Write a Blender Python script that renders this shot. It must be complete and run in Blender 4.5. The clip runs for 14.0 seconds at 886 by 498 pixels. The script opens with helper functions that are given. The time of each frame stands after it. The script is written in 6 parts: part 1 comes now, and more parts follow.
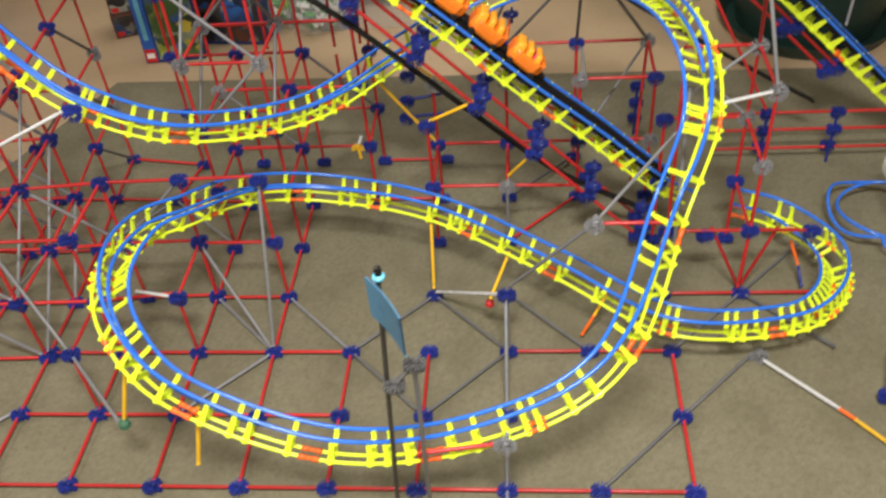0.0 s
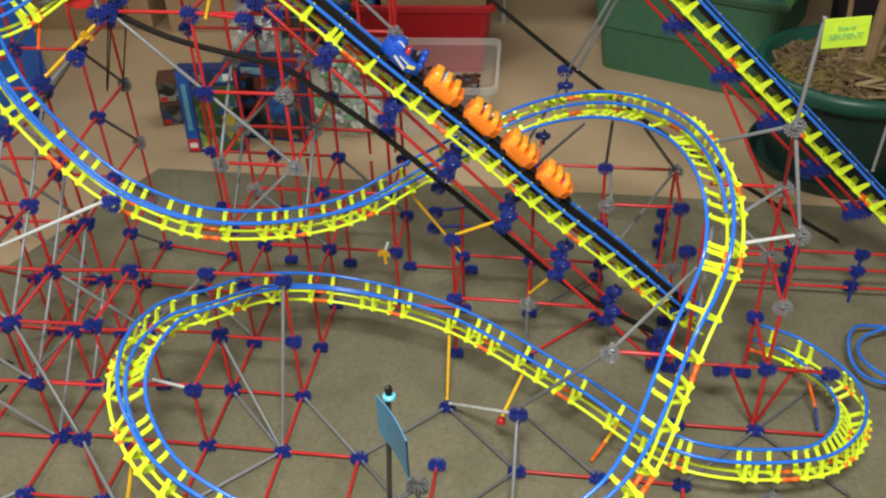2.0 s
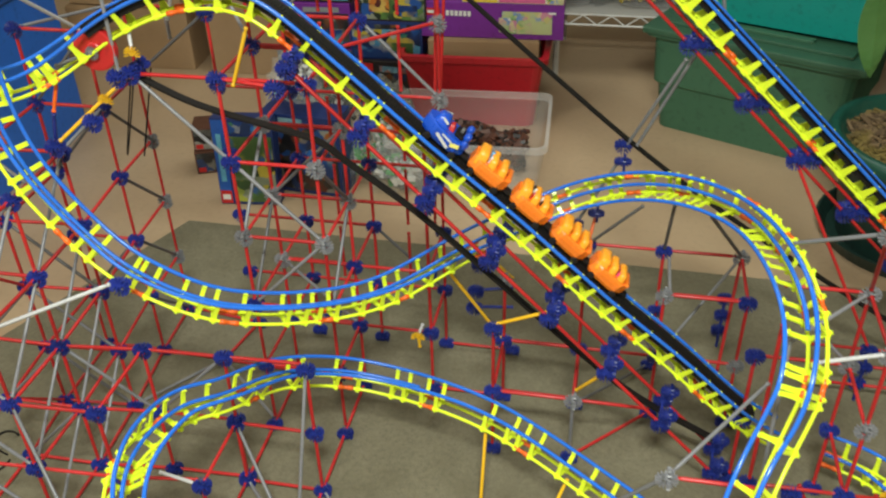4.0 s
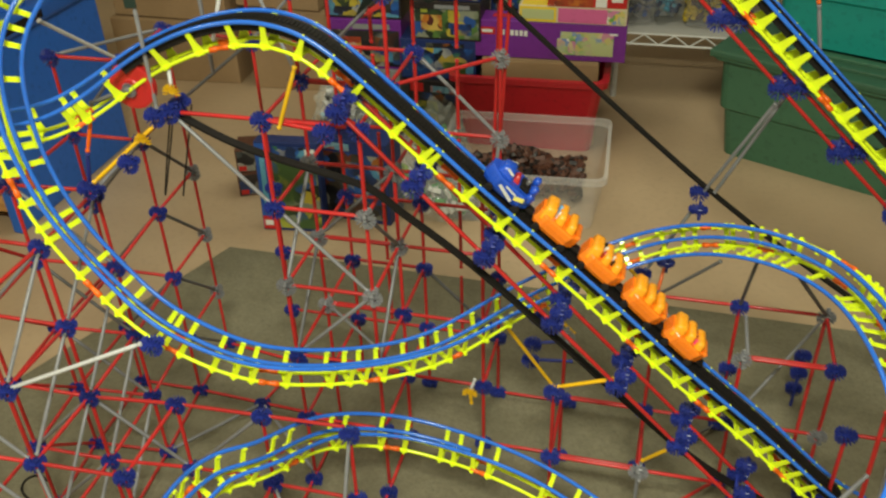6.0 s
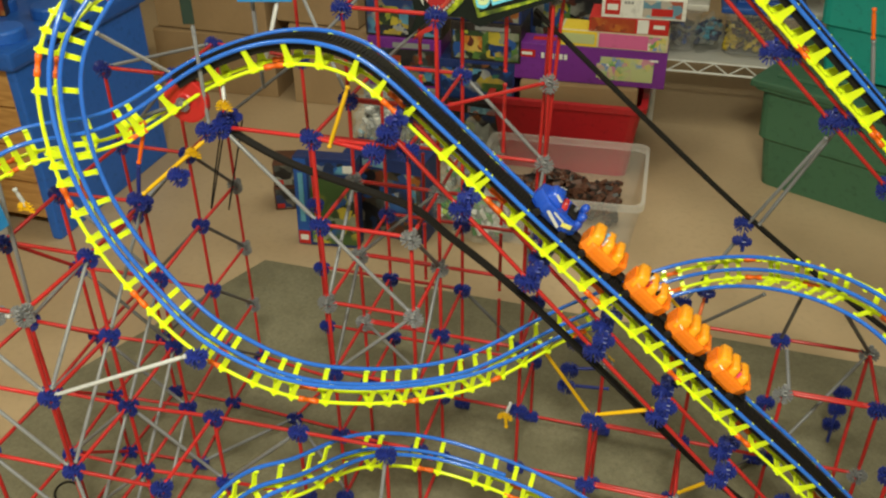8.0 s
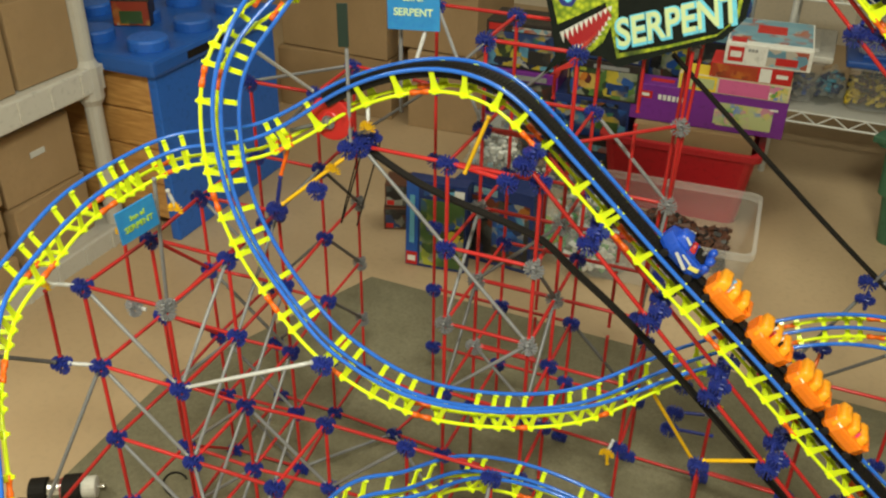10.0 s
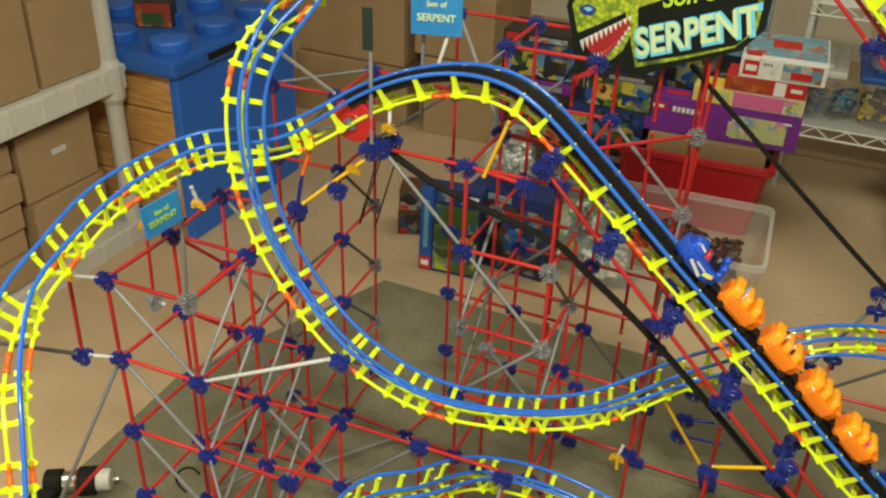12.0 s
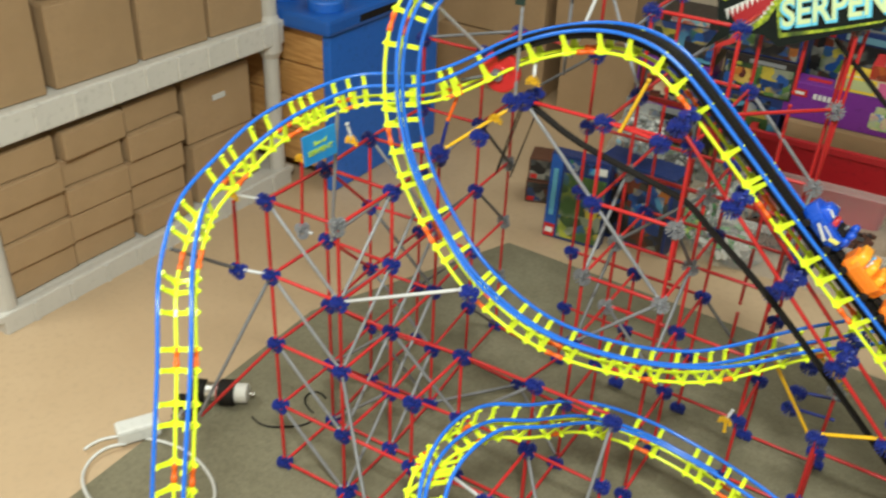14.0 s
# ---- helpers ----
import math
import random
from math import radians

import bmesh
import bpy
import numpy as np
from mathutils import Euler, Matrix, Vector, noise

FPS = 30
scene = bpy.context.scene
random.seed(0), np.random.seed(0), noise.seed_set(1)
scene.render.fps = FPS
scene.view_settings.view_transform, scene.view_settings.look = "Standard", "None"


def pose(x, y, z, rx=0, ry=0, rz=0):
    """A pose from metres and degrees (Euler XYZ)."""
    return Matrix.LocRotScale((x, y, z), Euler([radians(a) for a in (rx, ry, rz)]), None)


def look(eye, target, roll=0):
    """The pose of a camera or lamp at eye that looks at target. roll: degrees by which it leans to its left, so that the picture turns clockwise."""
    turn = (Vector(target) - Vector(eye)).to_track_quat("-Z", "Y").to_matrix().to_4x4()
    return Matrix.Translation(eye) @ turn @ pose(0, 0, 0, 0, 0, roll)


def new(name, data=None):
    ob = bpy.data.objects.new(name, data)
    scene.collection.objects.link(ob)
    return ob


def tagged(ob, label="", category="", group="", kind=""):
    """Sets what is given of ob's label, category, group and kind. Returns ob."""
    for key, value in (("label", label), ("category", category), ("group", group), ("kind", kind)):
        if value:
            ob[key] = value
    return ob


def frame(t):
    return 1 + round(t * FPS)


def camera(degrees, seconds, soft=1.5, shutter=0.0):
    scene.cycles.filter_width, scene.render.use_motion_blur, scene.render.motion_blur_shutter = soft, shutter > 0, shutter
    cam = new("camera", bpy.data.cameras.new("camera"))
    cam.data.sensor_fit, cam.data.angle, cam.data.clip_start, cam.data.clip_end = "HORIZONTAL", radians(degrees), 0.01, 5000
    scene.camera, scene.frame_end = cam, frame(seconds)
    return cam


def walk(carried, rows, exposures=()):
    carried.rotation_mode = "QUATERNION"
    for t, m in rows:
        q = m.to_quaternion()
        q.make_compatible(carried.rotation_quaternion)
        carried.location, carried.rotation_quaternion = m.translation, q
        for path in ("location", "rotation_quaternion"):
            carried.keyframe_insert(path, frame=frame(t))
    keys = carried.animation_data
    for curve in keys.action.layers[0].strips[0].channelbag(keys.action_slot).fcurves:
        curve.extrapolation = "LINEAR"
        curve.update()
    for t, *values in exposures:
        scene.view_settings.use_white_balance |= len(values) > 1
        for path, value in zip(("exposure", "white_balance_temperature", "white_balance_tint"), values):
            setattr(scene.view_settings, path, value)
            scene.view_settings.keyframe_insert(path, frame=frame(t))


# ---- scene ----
cam = camera(52.5, 14.0, soft=2.2, shutter=0.5)
PATH = [
    (0, (0.1923, 0.4106, 1.2929), (0.0018, 1.8909, -0.0384), -5.71),
    (0.5, (0.2213, 0.4276, 1.3019), (0.0523, 1.9614, 0.0293), -2.90),
    (1, (0.2113, 0.4246, 1.3199), (0.0030, 1.9934, 0.0960), -1.81),
    (1.5, (0.2023, 0.4196, 1.3299), (-0.0562, 2.0142, 0.1489), -2.02),
    (2, (0.2033, 0.4176, 1.3329), (-0.0474, 2.0234, 0.1668), -2.12),
    (2.5, (0.1943, 0.4256, 1.3349), (-0.0534, 2.0314, 0.1678), -2.32),
    (3, (0.1623, 0.4546, 1.3309), (-0.0135, 2.0811, 0.1807), -0.90),
    (3.5, (0.1643, 0.5266, 1.3299), (-0.0786, 2.1556, 0.1947), -1.82),
    (3.7, (0.1783, 0.5596, 1.3309), (-0.1326, 2.1922, 0.2186), -1.93),
    (5.8, (0.1250, 0.7469, 1.3406), (-0.2869, 2.3487, 0.2159), -1.43),
    (6, (0.1160, 0.7489, 1.3366), (-0.3160, 2.3561, 0.2278), -1.94),
    (6.5, (0.1080, 0.7479, 1.3446), (-0.3630, 2.3595, 0.2586), -1.86),
    (7, (0.1010, 0.7519, 1.3406), (-0.3800, 2.3626, 0.2566), -1.67),
    (7.5, (0.0910, 0.7499, 1.3426), (-0.3890, 2.3596, 0.2576), -1.27),
    (8, (0.0810, 0.7439, 1.3446), (-0.4011, 2.3587, 0.2685), -0.77),
    (8.5, (0.0680, 0.7249, 1.3476), (-0.4441, 2.3380, 0.2824), -0.49),
    (9, (0.0560, 0.7059, 1.3526), (-0.5182, 2.3177, 0.3163), -0.32),
    (9.2, (0.0470, 0.7039, 1.3546), (-0.5683, 2.3029, 0.3213), -0.15),
    (11.3, (0.0206, 0.6724, 1.3635), (-0.6582, 2.2628, 0.3587), 1.48),
    (11.5, (0.0206, 0.6704, 1.3615), (-0.6562, 2.2618, 0.3577), 1.68),
    (12, (0.0226, 0.6654, 1.3605), (-0.6592, 2.2538, 0.3557), 1.98),
    (12.5, (0.0296, 0.6554, 1.3615), (-0.6763, 2.2330, 0.3548), 1.91),
    (13, (0.0416, 0.6454, 1.3605), (-0.7084, 2.2042, 0.3561), 2.54),
    (13.5, (0.0506, 0.6134, 1.3525), (-0.7618, 2.1308, 0.3321), 3.01),
    (14, (0.0546, 0.5494, 1.3425), (-0.8453, 2.0045, 0.3071), 2.50),
]
walk(cam, [(t, look(eye, target, roll)) for t, eye, target, roll in PATH], [(0.0, 0.14, 6400, 17), (0.5, 0.07, 6350, 16), (1.5, 0.02, 6150, 12), (3.5, 0.1, 6150, 9), (6.0, -0.07, 7000, 2), (9.0, 0.0, 7150, 2), (11.5, -0.04, 7150, 3), (12.5, -0.06, 7100, 4), (13.3, 0.03, 6750, 7), (14.0, 0.23, 6200, 6)])

# ---------------------------------------------------------------- light
world = bpy.data.worlds.new("world")
scene.world = world
world.use_nodes = True
world.node_tree.nodes["Background"].inputs[0].default_value = (0.9, 0.95, 1.0, 1)
world.node_tree.nodes["Background"].inputs[1].default_value = 0.05
scene.view_settings.exposure = 0.0


def overhead_lamp(x, y, power, sx=0.6, sy=0.3):
    lamp = bpy.data.lights.new("overhead_lamp", "AREA")
    lamp.shape, lamp.size, lamp.size_y, lamp.energy, lamp.color = "RECTANGLE", sx, sy, power, (0.97, 0.97, 0.86)
    ob = new("overhead_lamp", lamp)
    ob.location = (x, y, 2.36)
    return ob


overhead_lamp(0.25, 0.25, 92)
overhead_lamp(-2.05, 0.75, 25)
# unseen fill lamp added to brighten the back, wide to soften the shelf's shadow
overhead_lamp(-0.2, 3.15, 17, 1.2, 1.2)


# ---------------------------------------------------------------- materials
def nodes_of(name):
    m = bpy.data.materials.new(name)
    m.use_nodes = True
    t = m.node_tree
    return m, t, t.nodes["Principled BSDF"]


def add(t, kind, **values):
    n = t.nodes.new(kind)
    for k, v in values.items():
        n.inputs[k].default_value = v
    return n


def mixed(t, fac, a, b, mode="MIX"):
    n = t.nodes.new("ShaderNodeMix")
    n.data_type, n.blend_type = "RGBA", mode
    for sock, v in ((n.inputs[0], fac), (n.inputs[6], a), (n.inputs[7], b)):
        if hasattr(v, "links"):
            t.links.new(v, sock)
        else:
            sock.default_value = v if isinstance(v, float) else (*v, 1)
    return n.outputs[2]


def ramp(t, fac, lo, hi):
    n = t.nodes.new("ShaderNodeMapRange")
    n.inputs[1].default_value, n.inputs[2].default_value = lo, hi
    t.links.new(fac, n.inputs[0])
    return n.outputs[0]


def bumped(t, bsdf, height, strength, distance):
    b = add(t, "ShaderNodeBump", Strength=strength, Distance=distance)
    t.links.new(height, b.inputs["Height"])
    t.links.new(b.outputs[0], bsdf.inputs["Normal"])


def tint(c, f):
    return tuple(min(1.0, v * f) for v in c)


def plastic(name, color, rough=0.35, vary=0.18, clear=0.0):
    """Moulded plastic: small colour shifts from piece to piece, faint scuffs."""
    m, t, b = nodes_of(name)
    info = t.nodes.new("ShaderNodeObjectInfo")
    n = add(t, "ShaderNodeTexNoise", Scale=60.0, Detail=4.0)
    co = t.nodes.new("ShaderNodeTexCoord")
    t.links.new(co.outputs["Object"], n.inputs["Vector"])
    c1 = mixed(t, info.outputs["Random"], tint(color, 1 - vary), tint(color, 1 + vary))
    c2 = mixed(t, ramp(t, n.outputs[0], 0.55, 0.8), c1, tint(color, 0.75))
    t.links.new(c2, b.inputs["Base Color"])
    r = t.nodes.new("ShaderNodeMapRange")
    r.inputs[3].default_value, r.inputs[4].default_value = rough - 0.08, rough + 0.15
    t.links.new(n.outputs[0], r.inputs[0])
    t.links.new(r.outputs[0], b.inputs["Roughness"])
    b.inputs["Specular IOR Level"].default_value = 0.5
    return m


def carpet_material():
    m, t, b = nodes_of("carpet_pile")
    co = t.nodes.new("ShaderNodeTexCoord")
    fine = add(t, "ShaderNodeTexNoise", Scale=420.0, Detail=3.0)
    mid = add(t, "ShaderNodeTexNoise", Scale=95.0, Detail=5.0, Roughness=0.7)
    big = add(t, "ShaderNodeTexNoise", Scale=9.0, Detail=4.0)
    for n in (fine, mid, big):
        t.links.new(co.outputs["Object"], n.inputs["Vector"])
    c = mixed(t, ramp(t, mid.outputs[0], 0.28, 0.72), (0.119, 0.107, 0.068), (0.203, 0.182, 0.118))
    c = mixed(t, ramp(t, fine.outputs[0], 0.42, 0.9), c, (0.238, 0.215, 0.147))
    c = mixed(t, ramp(t, big.outputs[0], 0.45, 0.95), c, (0.116, 0.102, 0.061))
    t.links.new(c, b.inputs["Base Color"])
    b.inputs["Roughness"].default_value = 0.95
    bumped(t, b, fine.outputs[0], 0.6, 0.002)
    return m


def surface(name, a, c, rough, scale=8.0, fine=90.0, bump=0.15, depth=0.001):
    """Painted, papered or sealed surface with blotches and grain."""
    m, t, b = nodes_of(name)
    co = t.nodes.new("ShaderNodeTexCoord")
    big = add(t, "ShaderNodeTexNoise", Scale=scale, Detail=5.0, Roughness=0.6)
    small = add(t, "ShaderNodeTexNoise", Scale=fine, Detail=4.0)
    for n in (big, small):
        t.links.new(co.outputs["Object"], n.inputs["Vector"])
    k = mixed(t, ramp(t, big.outputs[0], 0.3, 0.72), a, c)
    k = mixed(t, ramp(t, small.outputs[0], 0.5, 0.8), k, tint(c, 0.85))
    t.links.new(k, b.inputs["Base Color"])
    b.inputs["Roughness"].default_value = rough
    bumped(t, b, small.outputs[0], bump, depth)
    return m


def wood(name, a, c):
    m, t, b = nodes_of(name)
    co = t.nodes.new("ShaderNodeTexCoord")
    mp = t.nodes.new("ShaderNodeMapping")
    mp.inputs["Scale"].default_value = (2.0, 2.0, 14.0)
    n = add(t, "ShaderNodeTexNoise", Scale=4.0, Detail=6.0, Distortion=1.2)
    t.links.new(co.outputs["Object"], mp.inputs[0])
    t.links.new(mp.outputs[0], n.inputs["Vector"])
    t.links.new(mixed(t, ramp(t, n.outputs[0], 0.35, 0.7), a, c), b.inputs["Base Color"])
    b.inputs["Roughness"].default_value = 0.45
    bumped(t, b, n.outputs[0], 0.2, 0.001)
    return m


def clear_plastic(name, color, alpha=0.35):
    m, t, b = nodes_of(name)
    b.inputs["Base Color"].default_value = (*color, 1)
    b.inputs["Roughness"].default_value = 0.25
    b.inputs["Alpha"].default_value = alpha
    return m


RED = plastic("red_plastic", (0.47, 0.019, 0.02), 0.32)
GREY = plastic("grey_plastic", (0.205, 0.208, 0.225), 0.33)
DARK_GREY = plastic("dark_grey_plastic", (0.12, 0.12, 0.125), 0.4)
BLUE = plastic("dark_blue_plastic", (0.016, 0.03, 0.23), 0.35)
RAIL = plastic("rail_blue_plastic", (0.026, 0.162, 0.72), 0.17, 0.05)
LIME = plastic("lime_plastic", (0.80, 0.98, 0.035), 0.2, 0.03)
ORANGE = plastic("orange_plastic", (0.85, 0.14, 0.01), 0.35)
CAR_ORANGE = plastic("car_orange_plastic", (0.96, 0.23, 0.02), 0.24, 0.05)
YELLOW = plastic("yellow_plastic", (0.78, 0.45, 0.015), 0.35)
WHITE = plastic("white_plastic", (0.62, 0.62, 0.6), 0.4)
PALE = plastic("pale_grey_plastic", (0.56, 0.565, 0.58), 0.24)
BLACK = plastic("black_rubber", (0.014, 0.012, 0.011), 0.6)
BLACK.node_tree.nodes["Principled BSDF"].inputs["Specular IOR Level"].default_value = 0.15
GREEN = plastic("tote_green_plastic", (0.045, 0.13, 0.075), 0.45)
TEAL = plastic("teal_plastic", (0.008, 0.26, 0.23), 0.4)
POT = plastic("pot_green_plastic", (0.008, 0.028, 0.022), 0.45)
TABLE_BLUE = plastic("toy_table_blue", (0.017, 0.125, 0.54), 0.4)
SHELF = plastic("shelf_white_plastic", (0.62, 0.6, 0.56), 0.5)
BIN_RED = plastic("bin_red_plastic", (0.4, 0.012, 0.02), 0.35)
CLEAR = clear_plastic("clear_bin_plastic", (0.75, 0.75, 0.75), 0.11)
CLEAR_RIM = clear_plastic("clear_bin_rim", (0.8, 0.8, 0.8), 0.26)
CARPET = carpet_material()
FLOOR = surface("beige_floor", (0.445, 0.317, 0.195), (0.50, 0.367, 0.233), 0.5, 2.5, 60.0, 0.05)
WALL = surface("painted_wall", (0.62, 0.55, 0.44), (0.66, 0.6, 0.5), 0.7, 1.5, 60.0)
CEILING = surface("ceiling_paint", (0.75, 0.74, 0.7), (0.8, 0.79, 0.76), 0.8)
CARD = surface("cardboard", (0.315, 0.207, 0.107), (0.39, 0.26, 0.142), 0.75, 5.0, 70.0)
PINE = wood("varnished_pine", (0.47, 0.23, 0.07), (0.68, 0.38, 0.135))


# ---------------------------------------------------------------- mesh helpers
def finish(bm, name, material, smooth=False):
    me = bpy.data.meshes.new(name)
    bm.normal_update()
    bm.to_mesh(me)
    bm.free()
    for mat in material if isinstance(material, (list, tuple)) else [material]:
        me.materials.append(mat)
    if smooth:
        for p in me.polygons:
            p.use_smooth = True
    return me


def part(name, data, material=None, parent=None, label="", at=None, smooth=False):
    """Links a bmesh (or a ready mesh) as one object, under its thing or part."""
    me = data if isinstance(data, bpy.types.Mesh) else finish(data, name, material, smooth)
    ob = new(name, me)
    if parent is not None:
        ob.parent = parent
    if at is not None:
        ob.matrix_basis = at
    return tagged(ob, label)


def thing(name, label, category, at=(0, 0, 0), group="", kind=""):
    ob = new(name)
    ob.location = at
    ob.empty_display_size = 0.02
    return tagged(ob, label, category, group, kind)


def box(bm, sx, sy, sz, x=0, y=0, z=0, bevel=0.0, top=None, mat=0, turn=None):
    """A box with its base at z; top: scale of its upper face in x and y."""
    made = bmesh.ops.create_cube(bm, size=1.0)["verts"]
    for v in made:
        up = v.co.z > 0
        v.co.x *= sx * (top[0] if top and up else 1)
        v.co.y *= sy * (top[1] if top and up else 1)
        v.co.z = (v.co.z + 0.5) * sz
    if bevel:
        edges = {e for v in made for e in v.link_edges}
        r = bmesh.ops.bevel(bm, geom=list(edges), offset=bevel, segments=2, affect="EDGES", profile=0.6)
        made = list({v for f in r["faces"] for v in f.verts} | {v for v in made if v.is_valid})
    m = Matrix.Translation((x, y, z)) @ (turn if turn is not None else Matrix())
    bmesh.ops.transform(bm, matrix=m, verts=made)
    for f in {f for v in made for f in v.link_faces}:
        f.material_index = mat
    return made


def turned(bm, profile, sides=12, m=None, mat=0):
    """A turned shape from (radius, height) pairs."""
    rings = []
    for r, z in profile:
        rings.append([bm.verts.new((r * math.cos(2 * math.pi * i / sides), r * math.sin(2 * math.pi * i / sides), z)) for i in range(sides)])
    faces = []
    for a, b in zip(rings, rings[1:]):
        for i in range(sides):
            faces.append(bm.faces.new((a[i], a[(i + 1) % sides], b[(i + 1) % sides], b[i])))
    faces.append(bm.faces.new(rings[0][::-1]))
    faces.append(bm.faces.new(rings[-1]))
    for f in faces:
        f.material_index = mat
    if m is not None:
        bmesh.ops.transform(bm, matrix=m, verts=[v for ring in rings for v in ring])


def sweep(bm, points, radius, sides=8, flat=None):
    """A tube along points; flat: (half width, half height, side vectors) for a strip."""
    rings = []
    n = len(points)
    for i, p in enumerate(points):
        t = (points[min(i + 1, n - 1)] - points[max(i - 1, 0)]).normalized()
        a = t.cross(Vector((0, 0, 1)))
        a = a.normalized() if a.length > 1e-4 else Vector((1, 0, 0))
        if flat:
            a = flat[2][i]
        b = a.cross(t).normalized()
        if flat:
            w, h = flat[0], flat[1]
            rings.append([bm.verts.new(p + a * u * w + b * v * h) for u, v in ((-1, -1), (1, -1), (1, 1), (-1, 1))])
        else:
            rings.append([bm.verts.new(p + radius * (a * math.cos(2 * math.pi * k / sides) + b * math.sin(2 * math.pi * k / sides))) for k in range(sides)])
    m = len(rings[0])
    for a, b in zip(rings, rings[1:]):
        for k in range(m):
            bm.faces.new((a[k], b[k], b[(k + 1) % m], a[(k + 1) % m]))
    bm.faces.new(rings[0])
    bm.faces.new(rings[-1][::-1])


def between(a, b):
    """The pose whose z axis runs from a towards b."""
    a, b = Vector(a), Vector(b)
    return Matrix.Translation(a) @ (b - a).to_track_quat("Z", "Y").to_matrix().to_4x4()


# ---------------------------------------------------------------- room
def room():
    bm = bmesh.new()
    box(bm, 6.0, 7.0, 0.1, 0.0, 1.9, -0.1)
    tagged(part("floor", bm, FLOOR), "smooth beige painted floor", "floor", kind="structure")
    for name, sx, sy, x, y in (("wall_north", 6.0, 0.1, 0, 5.45), ("wall_south", 6.0, 0.1, 0, -1.65), ("wall_west", 0.1, 7.0, -3.05, 1.9), ("wall_east", 0.1, 7.0, 3.05, 1.9)):
        bm = bmesh.new()
        box(bm, sx, sy, 2.5, x, y, 0)
        tagged(part(name, bm, WALL), "plain beige painted wall", "wall", kind="structure")
    bm = bmesh.new()
    box(bm, 6.2, 7.2, 0.1, 0, 1.9, 2.5)
    tagged(part("ceiling", bm, CEILING), "plain white ceiling", "ceiling", kind="structure")
    bm = bmesh.new()
    edge = [(-0.97, 2.57), (-1.21, 1.97), (-1.18, 1.2), (-1.2, -0.6), (2.0, -0.6), (2.2, 2.5)]
    rims = [[bm.verts.new((x, y, z)) for x, y in edge] for z in (0.0, 0.008)]
    for a in range(len(edge)):
        b = (a + 1) % len(edge)
        bm.faces.new((rims[0][a], rims[0][b], rims[1][b], rims[1][a]))
    bm.faces.new(rims[1])
    bmesh.ops.recalc_face_normals(bm, faces=bm.faces)
    tagged(part("carpet", bm, CARPET), "brown-green low pile carpet on the floor", "carpet", kind="structure")


room()

# ---------------------------------------------------------------- construction toy pieces
ROD_R = 0.0034


def rod_mesh(name, length, material):
    bm = bmesh.new()
    r = ROD_R
    turned(bm, [(r * 0.8, 0), (r * 1.15, 0.001), (r * 1.15, 0.004), (r * 0.7, 0.006), (r, 0.011), (r, length - 0.011), (r * 0.7, length - 0.006), (r * 1.15, length - 0.004), (r * 1.15, length - 0.001), (r * 0.8, length)], 6)
    return finish(bm, name, material, True)


RODS = {"red": rod_mesh("red_rod", 1.0, RED), "grey": rod_mesh("grey_rod", 1.0, GREY), "yellow": rod_mesh("yellow_rod", 1.0, YELLOW), "white": rod_mesh("white_rod", 1.0, PALE), "dark": rod_mesh("dark_grey_rod", 1.0, DARK_GREY), "orange": rod_mesh("orange_rod", 1.0, ORANGE), "blue": rod_mesh("blue_rod", 1.0, BLUE)}
ROD_CACHE = {}


def rod(parent, color, a, b, gap=0.010):
    """A snap-in rod from node a to node b, stopping short in both sockets."""
    a, b = Vector(a), Vector(b)
    d = (b - a).normalized()
    length = max(0.01, (b - a).length - 2 * gap)
    key = (color, round(length, 3))
    if key not in ROD_CACHE:
        ROD_CACHE[key] = rod_mesh(color + "_rod", round(length, 3), RODS[color].materials[0])
    return part("rod", ROD_CACHE[key], parent=parent, at=between(a + d * gap, b), label="")


def fork_ring(bm, m, spokes=8, mat=0):
    """A flat connector: hub ring with split sockets round it."""
    turned(bm, [(0.0085, -0.003), (0.0095, 0), (0.0085, 0.003)], 8, m, mat)
    for i in range(spokes):
        turn = Matrix.Rotation(2 * math.pi * i / 8, 4, "Z")
        for side in (-1, 1):
            box(bm, 0.0105, 0.0021, 0.006, 0, 0, -0.003, turn=m @ turn @ Matrix.Translation((0.0135, side * 0.0031, 0)) @ Matrix.Rotation(side * 0.12, 4, "Z") @ Matrix.Translation((0, 0, 0)), mat=mat)


def connector_mesh(name, material, planes, spokes=8):
    bm = bmesh.new()
    for m in planes:
        fork_ring(bm, m @ Matrix.Scale(0.9, 4), spokes)
    return finish(bm, name, material)


FLAT = Matrix()
UP_X = Matrix.Rotation(math.pi / 2, 4, "X")
UP_Y = Matrix.Rotation(math.pi / 2, 4, "Y")
CONNECTORS = {
    "blue": connector_mesh("blue_connector", BLUE, (FLAT, UP_X)),
    "blue_y": connector_mesh("blue_connector_turned", BLUE, (FLAT, UP_Y)),
    "grey": connector_mesh("grey_connector", GREY, (UP_X, UP_Y)),
    "yellow": connector_mesh("yellow_connector", YELLOW, (UP_X @ Matrix.Scale(0.8, 4),), 5),
    "dark": connector_mesh("dark_connector", DARK_GREY, (UP_X @ Matrix.Scale(0.85, 4), FLAT @ Matrix.Scale(0.85, 4))),
    "white": connector_mesh("white_connector", WHITE, (UP_X,)),
}


def connector(parent, color, p, turn=None):
    return part("connector", CONNECTORS[color], parent=parent, at=Matrix.Translation(p) @ (turn if turn is not None else Matrix()))


TAKEN = set()


def free_place(kind, *points):
    """Whether no piece of that kind has been set there yet; notes it down."""
    key = (kind, *sorted(tuple(round(v / 0.004) for v in p) for p in points))
    if key in TAKEN:
        return False
    TAKEN.add(key)
    return True


